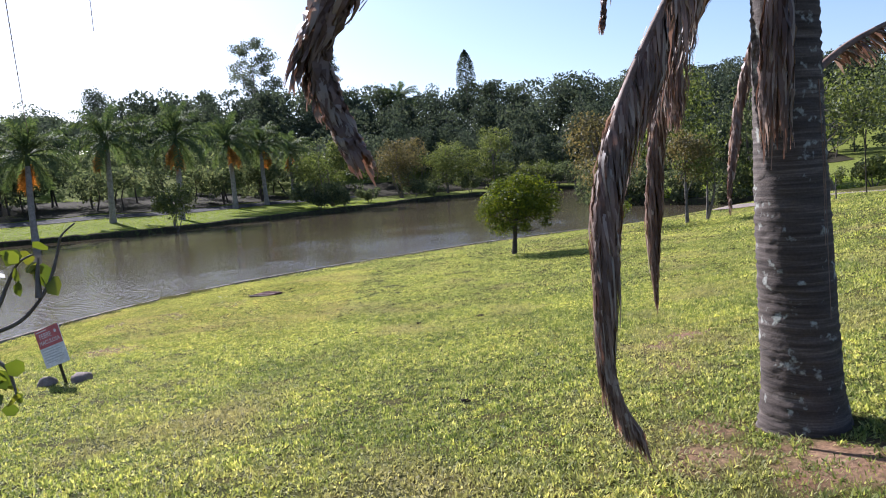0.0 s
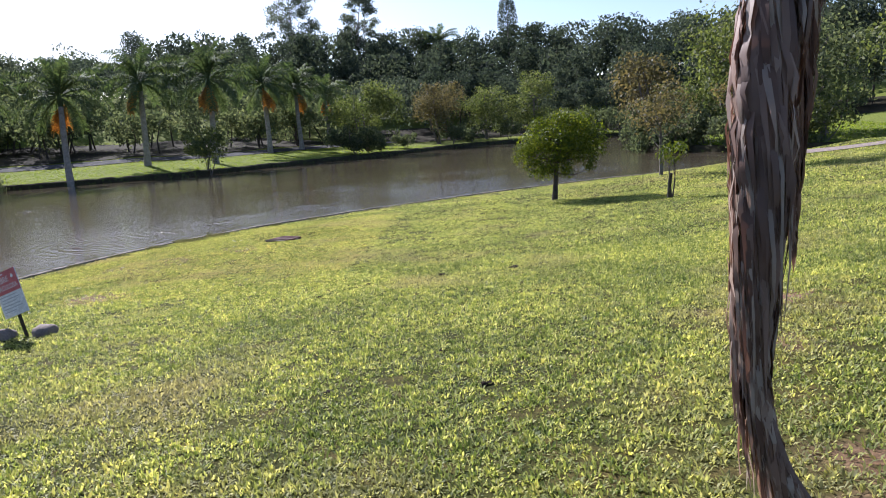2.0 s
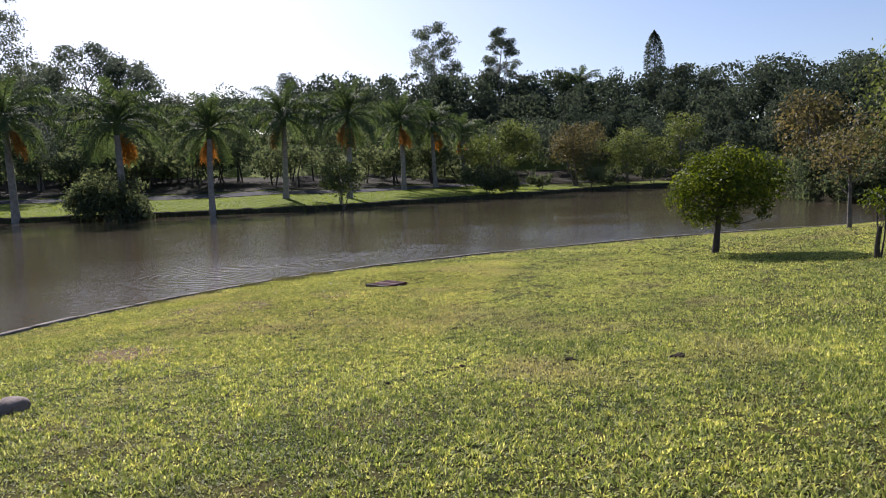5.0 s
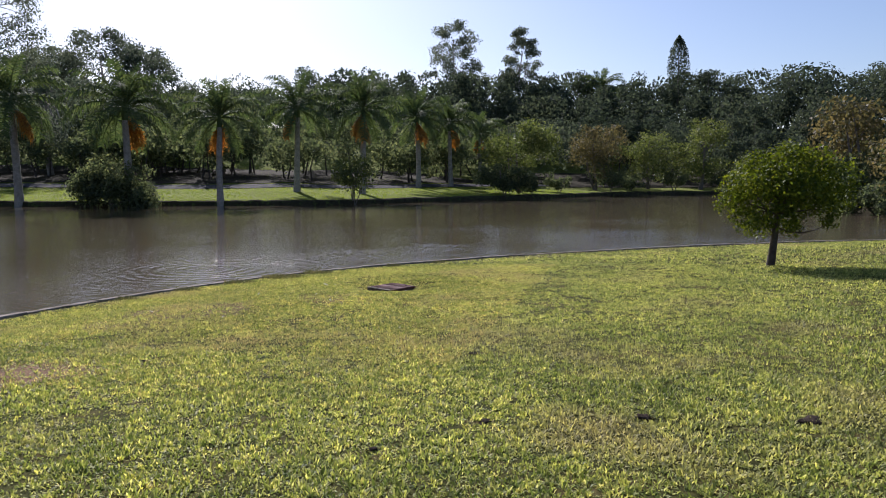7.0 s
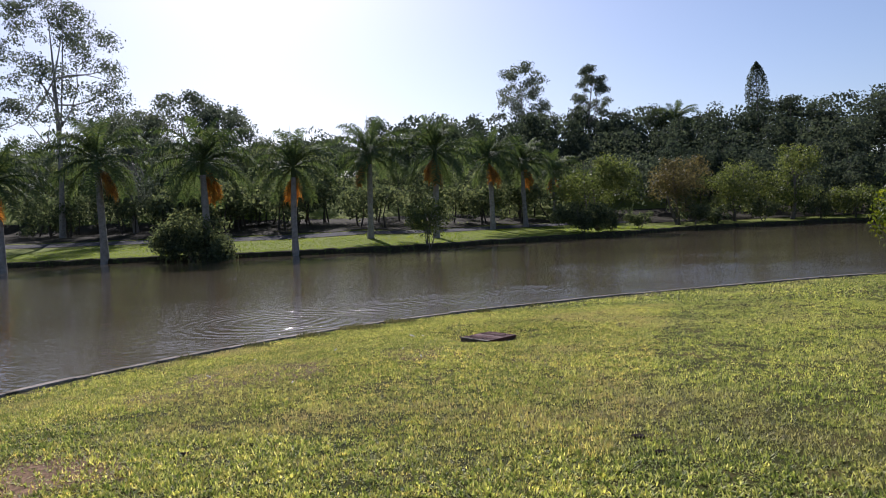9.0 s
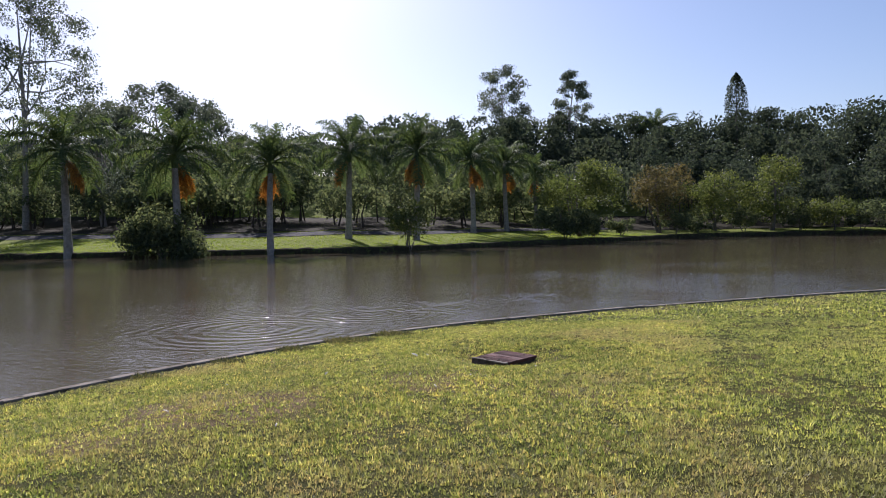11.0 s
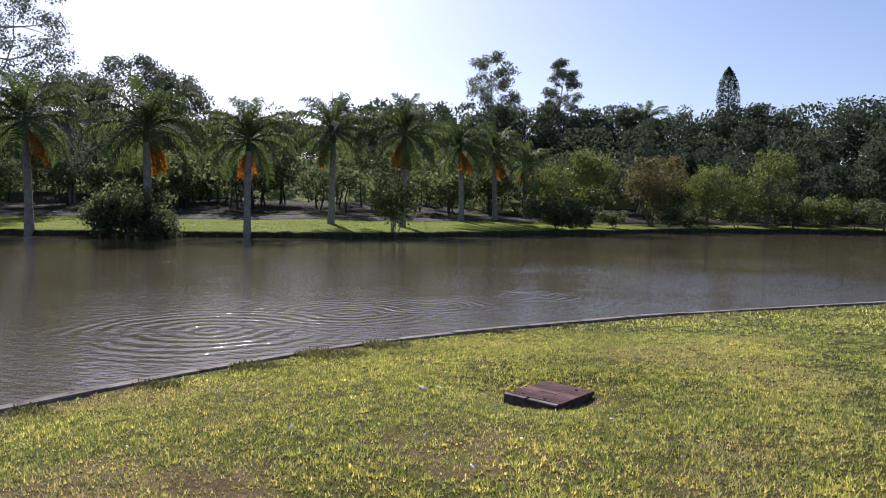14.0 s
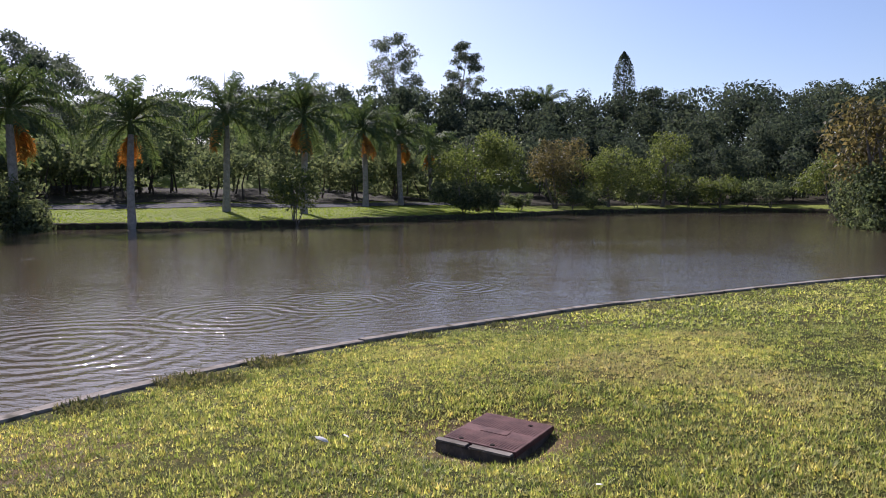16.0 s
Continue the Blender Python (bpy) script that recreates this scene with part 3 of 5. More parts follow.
def palm_frond(rng, length, start, bend, pairs, leaf_len, width, droop=0.8):
    """Arching stem that leaves the origin along +x at an angle and bends down, with two rows of leaflets."""
    t = np.linspace(0, 1, 13)
    way = np.radians(start - bend * t ** 1.25)
    ln = np.c_[np.cumsum(np.cos(way)), 0 * t, np.cumsum(np.sin(way))] * length / 13
    stem = tube(ln, [0.08, 0.05, 0.015], 5)
    k = np.linspace(0.12, 1.0, pairs * 2) + rng.uniform(-0.012, 0.012, pairs * 2)
    p = np.c_[np.interp(k, t, ln[:, 0]), 0 * k, np.interp(k, t, ln[:, 2])]
    a = np.interp(k, t, way)
    along, up = np.c_[np.cos(a), 0 * k, np.sin(a)], np.c_[-np.sin(a), 0 * k, np.cos(a)]
    s = np.where(np.arange(len(k)) % 2, 1.0, -1.0)[:, None]
    ll = (leaf_len * (0.45 + 0.65 * np.sin(np.clip(k, 0.1, 1) * 2.7)) * rng.uniform(0.8, 1.15, len(k)))[:, None]
    side = np.array((0, 1.0, 0)) * s
    out = along * 0.5 + side * rng.uniform(0.55, 0.95, (len(k), 1)) + up * rng.uniform(-0.35, 0.5, (len(k), 1))
    mid = p + out * ll * 0.5
    tip = mid + (along * 0.45 + side * 0.4 + np.array((0, 0, -droop)) * rng.uniform(0.7, 1.3, (len(k), 1))) * ll * 0.5
    w = along * width
    v = np.stack((p - w * 0.4, p + w * 0.4, mid + w * 0.5, mid - w * 0.5, tip + w * 0.08, tip - w * 0.08), 1).reshape(-1, 3)
    b = np.arange(len(k))[:, None] * 6
    f = np.concatenate((b + np.array((0, 1, 2, 3)), b + np.array((3, 2, 4, 5))))
    return joined((stem, (v, f)))


# length, angle at the start, bend, how many
FRONDS = ((3.6, 84, 42, 3), (4.4, 66, 72, 5), (4.8, 48, 84, 6), (4.7, 28, 88, 6), (4.3, 4, 74, 5), (3.9, -22, 58, 4))


def bank_palm(seed):
    """A tall palm: pale trunk, green crownshaft, arching fronds, some withered ones below."""
    rng = np.random.default_rng(seed)
    top = new("palm_tree")
    ln = limb_line(rng, (0, 0, -0.15), (rng.uniform(-0.2, 0.2), rng.uniform(-0.2, 0.2), 7.0), 0.01, 14)
    part("trunk", quick("trunk", *tube(ln, [0.36, 0.28, 0.26, 0.26, 0.25, 0.2], 12)), PALE_BARK, top, smooth=True)
    head = ln[-1]
    part("crownshaft", quick("crownshaft", *tube([head, head + (0, 0, 0.5), head + (0, 0, 1.1)], [0.21, 0.24, 0.1], 10)), PALM_LEAF, top, smooth=True)
    turn = 0.0
    for length, start, bend, count in FRONDS:
        frond = quick("frond", *palm_frond(rng, length, start, bend, 46, 0.95, 0.075))
        for i in range(count):
            turn += 2.4
            at = Matrix.Translation(tuple(head + np.array((0, 0, 0.85)))) @ Euler((rng.uniform(-0.15, 0.15), rng.uniform(-0.12, 0.12), turn + rng.uniform(-0.3, 0.3))).to_matrix().to_4x4()
            part("frond", frond, PALM_LEAF, top, at=at)
    dead = quick("withered_frond", *palm_frond(rng, 2.5, -38, 48, 40, 0.75, 0.09, 1.2))
    spot = rng.uniform(3.6, 5.2)
    for i in range(3):
        at = Matrix.Translation(tuple(head + np.array((0, 0, 0.45 - 0.2 * i)))) @ Euler((0, 0, spot + 0.45 * i)).to_matrix().to_4x4()
        part("withered_frond", dead, GOLD_LEAF, top, "hanging orange withered frond", at=at)
    spear = tube([head + (0, 0, 0.9), head + (0.1, 0, 2.8), head + (0.12, 0, 4.6)], [0.06, 0.04, 0.01], 5)
    part("spear_leaf", quick("spear_leaf", *spear), PALM_LEAF, top)
    return tagged(top, "tall feather palm with grey trunk on the far bank lawn", "palm tree", "palms along the far bank")


# x, y, scale, turn
PALMS = ((-56.3, 50.5, 1.1, 10), (-56.6, 61.5, 1.28, 70), (-45.7, 63.6, 1.3, 130), (-38.6, 67.6, 1.1, 200), (-36.5, 80.0, 1.2, 260), (-29.3, 82.0, 1.22, 320),
         (-27.3, 98.0, 1.2, 30), (-24.2, 104.0, 1.13, 100), (-22.3, 116.0, 1.0, 160), (-70, 58.0, 1.15, 250), (-86, 62, 1.15, 40))
first = {k: bank_palm(k) for k in (11, 12, 13)}
used = set()
for i, (x, y, s, turn) in enumerate(PALMS):
    k = 11 + i % 3
    m = Matrix.Translation((x, y, floor_at(x, y))) @ Euler((0, 0, radians(turn))).to_matrix().to_4x4() @ Matrix.Scale(s, 4)
    if k in used:
        copy_thing(first[k], m @ Matrix.Scale(1 / first[k].scale[0], 4))
    else:
        first[k].matrix_basis = m
        used.add(k)

# shrubs and trees on the far bank
tree("waterside_bush", "dense dark bush overhanging the far water edge", -47.0, 63.2, 6.8, 6.8, 21, leaves=9000, size=0.34, blobs=40, bare=-0.22, stems=4, shell=0.3, category="bush", radius=0.12, deep=2.6)
tree("waterside_shrub", "open many-stemmed shrub at the far water edge", -27.0, 73.4, 5.6, 2.6, 22, BANK_LEAF, leaves=2600, size=0.26, blobs=18, bare=0.2, stems=5, category="bush", radius=0.1)
tree("low_shrub", "low dark spreading shrub on the far bank", -14.6, 93.2, 4.2, 5.6, 23, leaves=5000, size=0.32, blobs=24, bare=0.0, stems=4, category="bush", radius=0.1, deep=2.5)
tree("bank_tree", "spreading light green tree on the far bank", -13.4, 99.5, 10.8, 6.4, 24, BANK_LEAF, leaves=7000, size=0.34, blobs=34, bare=0.12, stems=3, puff=(0.2, 0.36))
tree("bank_tree", "russet-tinged tree beside the pond inlet", -4.2, 116.0, 10.8, 5.4, 25, RUST_LEAF, leaves=6000, size=0.34, blobs=32, bare=0.04, stems=2, puff=(0.2, 0.36))
tree("bank_tree", "rounded green tree at the far shore", 3.6, 124.5, 9.8, 6.2, 26, BANK_LEAF, leaves=6000, size=0.34, blobs=32, bare=0.0, puff=(0.2, 0.38))
tree("bank_tree", "tall leafy tree at the far shore", 11.8, 126.5, 12.6, 5.2, 27, BANK_LEAF, leaves=6000, size=0.34, blobs=34, bare=0.02, puff=(0.2, 0.36))
tree("low_bush", "low green bush at the far shore", 20.0, 125.5, 5.4, 4.4, 28, BANK_LEAF, leaves=3000, size=0.32, blobs=16, bare=0.0, stems=3, category="bush", radius=0.1)
tree("low_bush", "dark rounded bush at the far shore", 26.0, 121.5, 4.8, 5.4, 29, leaves=3000, size=0.32, blobs=16, bare=0.0, stems=3, category="bush", radius=0.1)
tree("bank_tree", "broad light green tree at the far shore", 33.0, 116.0, 7.8, 6.6, 30, BANK_LEAF, leaves=6000, size=0.34, blobs=30, bare=0.0, stems=2, puff=(0.2, 0.38))
tree("bank_tree", "leafy tree on the far shore", 41.5, 114.5, 9.0, 5.5, 31, BANK_LEAF, leaves=5000, size=0.34, blobs=28, bare=0.02, stems=2, puff=(0.2, 0.38))
for i, (x, y, h, w) in enumerate(((-9.0, 105.0, 2.6, 2.6), (-2.2, 114.6, 3.4, 3.0), (1.0, 119.0, 3.0, 3.2), (7.5, 123.0, 3.2, 3.4), (15.6, 126.0, 3.4, 3.0), (23.0, 123.6, 2.6, 2.6), (37.4, 114.4, 3.0, 3.2), (46.5, 111.5, 3.6, 3.6), (-11.8, 98.0, 2.4, 2.8))):
    tree("low_bush", "dark leafy bush hanging over the far water edge", x, y, h, w, 300 + i, leaves=1500, size=0.3, blobs=12, bare=0.0, stems=2, category="bush", radius=0.08, group="bushes along the far shore")
# headland on the nearer shore of the inlet
tree("headland_tree", "large leafy tree with a drooping crown", 22.5, 62.5, 12.5, 5.2, 32, BANK_LEAF, leaves=4200, size=0.36, blobs=26, bare=0.08, stems=2)
tree("headland_tree", "grey-green tree leaning over the water", 18.4, 68.5, 9.0, 4.0, 33, RUST_LEAF, leaves=2600, size=0.36, blobs=18, bare=0.1, stems=2, lean=(-1.2, 0))
tree("headland_tree", "leafy green tree on the headland", 28.5, 57.0, 9.5, 4.2, 34, leaves=3000, size=0.34, blobs=18, bare=0.1, stems=2)
tree("headland_bush", "low leafy bush beside the inlet", 26.6, 53.6, 3.4, 2.6, 35, BANK_LEAF, leaves=1500, size=0.26, blobs=12, bare=0.0, stems=3, category="bush", radius=0.08)
tree("headland_bush", "low leafy bush beside the inlet", 33.2, 50.0, 3.0, 2.2, 36, BANK_LEAF, leaves=1300, size=0.26, blobs=12, bare=0.0, stems=3, category="bush", radius=0.08)
tree("headland_bush", "dark bush overhanging the inlet water", 17.8, 67.2, 4.2, 3.4, 37, leaves=2600, size=0.32, blobs=18, bare=0.0, stems=3, category="bush", radius=0.08)
tree("headland_bush", "leafy bush overhanging the inlet water", 20.6, 61.6, 3.6, 3.0, 38, leaves=2200, size=0.3, blobs=16, bare=0.0, stems=3, category="bush", radius=0.08)
tree("headland_bush", "leafy bush on the headland bank", 19.6, 73.5, 4.6, 3.6, 39, leaves=2400, size=0.34, blobs=16, bare=0.0, stems=3, category="bush", radius=0.08)
tree("headland_bush", "rounded bush on the headland bank", 24.0, 79.5, 5.0, 4.2, 40, leaves=2400, size=0.36, blobs=16, bare=0.0, stems=3, category="bush", radius=0.08)
def edge_bush(seed, x, y, w):
    rng = np.random.default_rng(seed)
    heap = [(rng.uniform(-w, w), rng.uniform(-w, w) * 0.7, rng.uniform(0.2, 1.7), rng.uniform(0.7, 1.1)) for _ in range(11)] + [(rng.uniform(-w, w) * 1.1, -w * 0.7, 0.1, 0.7) for _ in range(4)]
    tree("headland_bush", "dark dense bush hanging over the inlet edge", x, y, 2.6, w, seed, leaves=2000, size=0.28, stems=3, category="bush", radius=0.06, heap=heap)


for i, (x, y, w) in enumerate(((17.4, 65.0, 1.9), (17.2, 68.6, 1.9), (18.6, 62.6, 1.8), (18.4, 72.0, 2.0), (21.6, 58.6, 1.8), (24.6, 54.6, 1.6))):
    edge_bush(140 + i, x, y, w)
# trees on the near lawn
ROUND = [(-0.75, 0.1, 1.95, 0.62), (-0.95, -0.2, 1.6, 0.5), (-0.35, 0.3, 2.45, 0.62), (0.3, -0.1, 2.6, 0.66), (0.9, 0.1, 2.5, 0.66), (1.4, -0.1, 2.2, 0.6), (1.5, 0.2, 1.75, 0.5), (1.15, -0.3, 1.5, 0.42),
         (-0.65, -0.25, 1.2, 0.45), (-0.3, 0.25, 1.0, 0.42), (0.15, -0.4, 1.25, 0.5), (0.3, 0.5, 1.7, 0.7), (0.2, -0.5, 2.0, 0.7), (0.75, 0.5, 1.8, 0.6), (0.1, 0.8, 2.1, 0.6), (0.7, -0.6, 1.9, 0.55), (-0.6, -0.6, 2.0, 0.5),
         (1.3, -0.2, 1.15, 0.22), (0.5, 0.1, 0.95, 0.3)]
tree("lawn_tree", "small round green tree with a dense crown on the lawn", 3.55, 26.3, 3.25, 1.55, 41, TREE_LEAF, DARK_BARK, leaves=12000, size=0.1, radius=0.085, lean=(0.22, 0), shell=0.5, limbs=14, heap=ROUND)
tree("sapling", "thin young tree with sparse yellow-green leaves", 6.85, 22.9, 1.95, 0.62, 42, TREE_LEAF, DARK_BARK, leaves=420, size=0.09, blobs=9, bare=0.42, radius=0.03, stems=2)
tree("lawn_tree", "thin grey tree with an open crown by the kerb", 9.1, 32.6, 4.4, 1.9, 43, RUST_LEAF, BARK, leaves=1700, size=0.13, blobs=16, bare=0.3, radius=0.07)
tree("lawn_tree", "slender tree with drooping grey-green leaves", 12.1, 30.6, 4.6, 1.5, 44, RUST_LEAF, BARK, leaves=1900, size=0.14, blobs=14, bare=0.28, radius=0.07)
tree("lawn_tree", "slender tree with drooping russet leaves", 13.0, 30.5, 4.4, 1.5, 45, BANK_LEAF, BARK, leaves=1900, size=0.14, blobs=14, bare=0.28, radius=0.07, stems=2)
tree("sapling", "small staked young tree on the upper lawn", 18.8, 30.2, 1.6, 0.5, 46, BANK_LEAF, BARK, leaves=350, size=0.11, blobs=7, bare=0.3, radius=0.03)
tree("upper_tree", "open tree with bare grey limbs on the upper lawn", 26.5, 42.5, 9.5, 3.6, 47, BANK_LEAF, BARK, leaves=2200, size=0.26, blobs=18, bare=0.25, stems=2)
tree("upper_tree", "tall light green tree on the upper lawn", 34.5, 44.0, 11.5, 4.5, 48, BANK_LEAF, BARK, leaves=3200, size=0.3, blobs=20, bare=0.15, stems=2)
tree("upper_tree", "broad tree beyond the upper lawn", 42.0, 58.0, 12.0, 5.5, 49, leaves=3200, size=0.36, blobs=20, bare=0.1, stems=2)

# landmark trees on the hill: x, y, top height above ground, half width
def gum(x, y, height, width, seed, label, leaves=1500, bare=0.2, size=0.6, puffs=34, puff=1.0):
    """A tall gum: leaf puffs at the ends of rising limbs, wide below and narrow above, with sky between them."""
    rng = np.random.default_rng(seed + 500)
    low, heap = height * bare, []
    for i in range(puffs):
        u = (i + rng.random()) / puffs
        reach = width * np.interp(u, (0, 0.3, 0.6, 0.85, 1), (0.75, 1.0, 0.9, 0.7, 0.3)) * rng.uniform(0.25, 1.0) ** 0.6
        a = rng.uniform(0, 6.28)
        heap.append((math.cos(a) * reach, math.sin(a) * reach, low + (height * 0.96 - low) * u, width * puff * rng.uniform(0.2, 0.34)))
    return tree("gum_tree", label, x, y, height, width, seed, GUM_LEAF, PALE_BARK, leaves=leaves, size=size, shell=0.25, radius=0.35, limbs=18, heap=heap, flat=0.75)


def on_ridge(x, y, top):
    return top - floor_at(x, y)


gum(-47.2, 200, on_ridge(-47.2, 200, 46.0), 7.6, 61, "tall airy gum tree above the hilltop woods", 9000, 0.4, 0.5, 44)
gum(-27.4, 200, on_ridge(-27.4, 200, 43.6), 6.0, 62, "tall narrow gum tree above the hilltop woods", 8000, 0.38, 0.5, 40)
gum(-89, 85, on_ridge(-89, 85, 40), 10.5, 63, "tall airy gum tree behind the palms", 22000, 0.2, 0.36, 120, 0.62)
gum(-80, 90, on_ridge(-80, 90, 21), 6.0, 64, "airy gum tree behind the palms", 6000, 0.25, 0.38, 34)
for i, (x, y, top, w) in enumerate(((-98, 122, 31, 9), (-89, 124, 27.5, 8.0), (-106, 118, 27, 8.0))):
    gum(x, y, on_ridge(x, y, top), w, 65 + i, "broad dark gum tree on the hillside", 9500, 0.25, 0.5, 40)
tree("hill_tree", "round-topped tree standing above the ridge", -92, 200, on_ridge(-92, 200, 36.5), 6.0, 71, SHADY_HILL_LEAF, leaves=3600, size=0.5, blobs=20, bare=0.3)
tree("hill_tree", "flat-topped tree standing above the ridge", -11, 200, on_ridge(-11, 200, 32.2), 4.5, 72, SHADY_HILL_LEAF, leaves=2600, size=0.45, blobs=16, bare=0.3, shell=0.3)
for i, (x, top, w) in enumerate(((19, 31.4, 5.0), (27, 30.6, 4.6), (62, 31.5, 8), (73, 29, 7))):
    tree("hill_tree", "domed dark tree standing on the ridge", x, 200, on_ridge(x, 200, top), w, 73 + i, SHADY_HILL_LEAF, leaves=3200, size=0.5, blobs=18, bare=0.2)
small_palm = copy_thing(first[11], Matrix.Translation((-6.5, 200, floor_at(-6.5, 200))) @ Matrix.Scale(1.6 / first[11].scale[0], 4))
tagged(small_palm, "palm standing above the ridge woods", "palm tree")


def cone_pine(x, y, height, width):
    rng = np.random.default_rng(80)
    top = thing("pine_tree", "narrow pointed dark conifer above the ridge", "pine tree", pose(x, y, floor_at(x, y)))
    part("trunk", quick("trunk", *tube([(0, 0, -0.3), (0, 0, height * 0.5), (0, 0, height)], [0.4, 0.25, 0.04], 8)), BARK, top, smooth=True)
    t = rng.random(5200) ** 0.8
    z = height * (0.3 + 0.7 * t)
    r = width * np.interp(t, (0, 0.3, 0.6, 0.8, 0.93, 1), (0.6, 0.9, 1.0, 0.78, 0.42, 0.03)) * np.sqrt(rng.uniform(0.2, 1, 5200))
    a = rng.uniform(0, 6.28, 5200)
    part("crown", quick("crown", *leaf_quads(rng, np.c_[r * np.cos(a), r * np.sin(a), z], 0.5, 0.4)), SHADY_HILL_LEAF, top)


cone_pine(12.5, 196, on_ridge(12.5, 196, 38.2), 2.9)


# woods on the hill: too many trees to count
def woods(name, label, seed, places, leaves, size, mat, balls=9, low=0.56, shell=0.84):
    rng = np.random.default_rng(seed)
    pieces = []
    for x, y, h, w in places:
        heap = crown_blobs(rng, (x, y, floor_at(x, y) + h * low), w, h * (1.02 - low), balls, 0.3, 0.56)
        pts, out = blob_points(rng, heap, int(leaves * h * w / 40), shell, 0.9)
        pieces.append(leaf_quads(rng, pts, size * rng.uniform(0.85, 1.15), 0.7, out, 0.6))
    ob = part(name, quick(name, *joined(pieces)), mat)
    return tagged(ob, label, "woods", kind="stuff")


def trunks(name, label, seed, places):
    rng = np.random.default_rng(seed)
    pieces = []
    for x, y, h, w in places:
        z = floor_at(x, y)
        q = rng.normal(size=2) * 0.5
        pieces.append(tube([(x, y, z - 0.3), (x + q[0], y, z + h * 0.3), (x + q[0] + q[1], y, z + h * 0.65)], [0.14, 0.1, 0.04], 5))
    return tagged(part(name, quick(name, *joined(pieces)), DARK_BARK), label, "woods", kind="stuff")


wr = random.Random(9)
front, low, hill = [], [], []


def road_shift(x):
    return float(np.interp(x, (-150, -60, -40, -28, -14), (-8, 0, 6, 20, 30)))


for i in range(175):
    x = wr.uniform(-150, -14)
    deep = wr.random()
    front.append((x, 87.5 + 36 * deep ** 1.3 + road_shift(x), wr.uniform(5.0, 8.0) + 4 * deep, wr.uniform(2.4, 4.4)))
for i in range(48):
    x = wr.uniform(-140, -12)
    low.append((x, 86.5 + wr.uniform(0, 14) + road_shift(x), wr.uniform(1.6, 3.6), wr.uniform(1.4, 2.8)))
for i in range(62):
    x = wr.uniform(-8, 84)
    deep = wr.random()
    front.append((x, 131 + 24 * deep - max(0, x - 36) * 0.4, wr.uniform(7, 11) + 5 * deep, wr.uniform(2.8, 4.8)))
for i in range(46):
    x = wr.uniform(-8, 84)
    low.append((x, 128.5 + wr.uniform(0, 8) - max(0, x - 36) * 0.4, wr.uniform(2, 4), wr.uniform(1.6, 3)))
for y in np.arange(132, 222, 9.0):
    for x in np.arange(-240, 135, 9.0):
        if x < -14 or y > 150:
            hill.append((x + wr.uniform(-4, 4), y + wr.uniform(-4, 4), wr.choice((8, 9, 10, 11)) * wr.uniform(0.92, 1.1) + float(np.interp(x, (-90, -55), (1.0, 6.8))) * (y > 165), wr.uniform(4.6, 7.2)))
            if y > 165 and x > -95:
                hill.append((x + wr.uniform(-4, 4), y + wr.uniform(-4, 4), wr.uniform(7.0, 9.5), wr.uniform(5.0, 7.5)))
# one list of trees: paler hazy leaves left, darker shade-coloured leaves on the right
woods("roadside_woods", "shaded woodland behind the road", 5, [q for q in front if q[0] < -12], 1000, 0.44, HAZY_WOOD_LEAF, 12, 0.58, 0.7)
woods("roadside_undergrowth", "leafy undergrowth along the edge of the woods", 7, low, 1000, 0.4, HAZY_WOOD_LEAF, 7)
woods("hill_woods", "dense dark green forest covering the lower hill", 6, [q for q in hill if q[1] < 160], 560, 0.6, SHADY_HILL_LEAF, 12)
woods("hill_woods", "dense dark green forest on the hilltop", 16, [q for q in hill if q[1] >= 160], 400, 0.7, SHADY_HILL_LEAF, 12)
woods("far_shore_woods", "dark dense woods behind the far shore", 15, [q for q in front if q[0] >= -12], 1000, 0.48, SHADY_HILL_LEAF, 14)
trunks("woodland_trunks", "dark thin trunks inside the woodland", 8, front)


# ---- the dry palm beside the path ----
PX, PY = 3.02, 3.72
PZ = floor_at(PX, PY)


def ringed_trunk():
    rng = np.random.default_rng(31)
    zs = np.arange(-0.15, 5.6, 0.022)
    sides = 40
    a = np.linspace(0, 2 * math.pi, sides, endpoint=False)
    base = np.interp(zs, (-0.15, 0.0, 0.25, 0.7, 1.5, 2.2, 4.0, 5.6), (0.36, 0.32, 0.275, 0.26, 0.245, 0.225, 0.2, 0.17))
    cx = np.interp(zs, (0, 1.2, 2.2, 5.6), (0.0, -0.06, -0.10, -0.16))
    ring = np.where((np.floor(zs / 0.066 + 0.25 * np.sin(zs * 9)) % 1 == 0) & (np.mod(zs + 0.012 * np.sin(zs * 31), 0.07) < 0.02 + 0.012 * np.sin(zs * 17)), -0.0035, 0.0012)
    r = base[:, None] + ring[:, None] + rng.normal(size=(len(zs), sides)) * 0.004 + 0.012 * np.sin(a * 3 + zs[:, None] * 0.9)[:, :]
    v = np.stack((cx[:, None] + r * np.cos(a), r * np.sin(a), np.repeat(zs[:, None], sides, 1) + 0.008 * np.sin(a * 2)[None, :]), -1).reshape(-1, 3)
    i, j = np.meshgrid(np.arange(len(zs) - 1), np.arange(sides), indexing="ij")
    k = (j + 1) % sides
    return v, np.stack((i * sides + j, i * sides + k, (i + 1) * sides + k, (i + 1) * sides + j), -1).reshape(-1, 4)


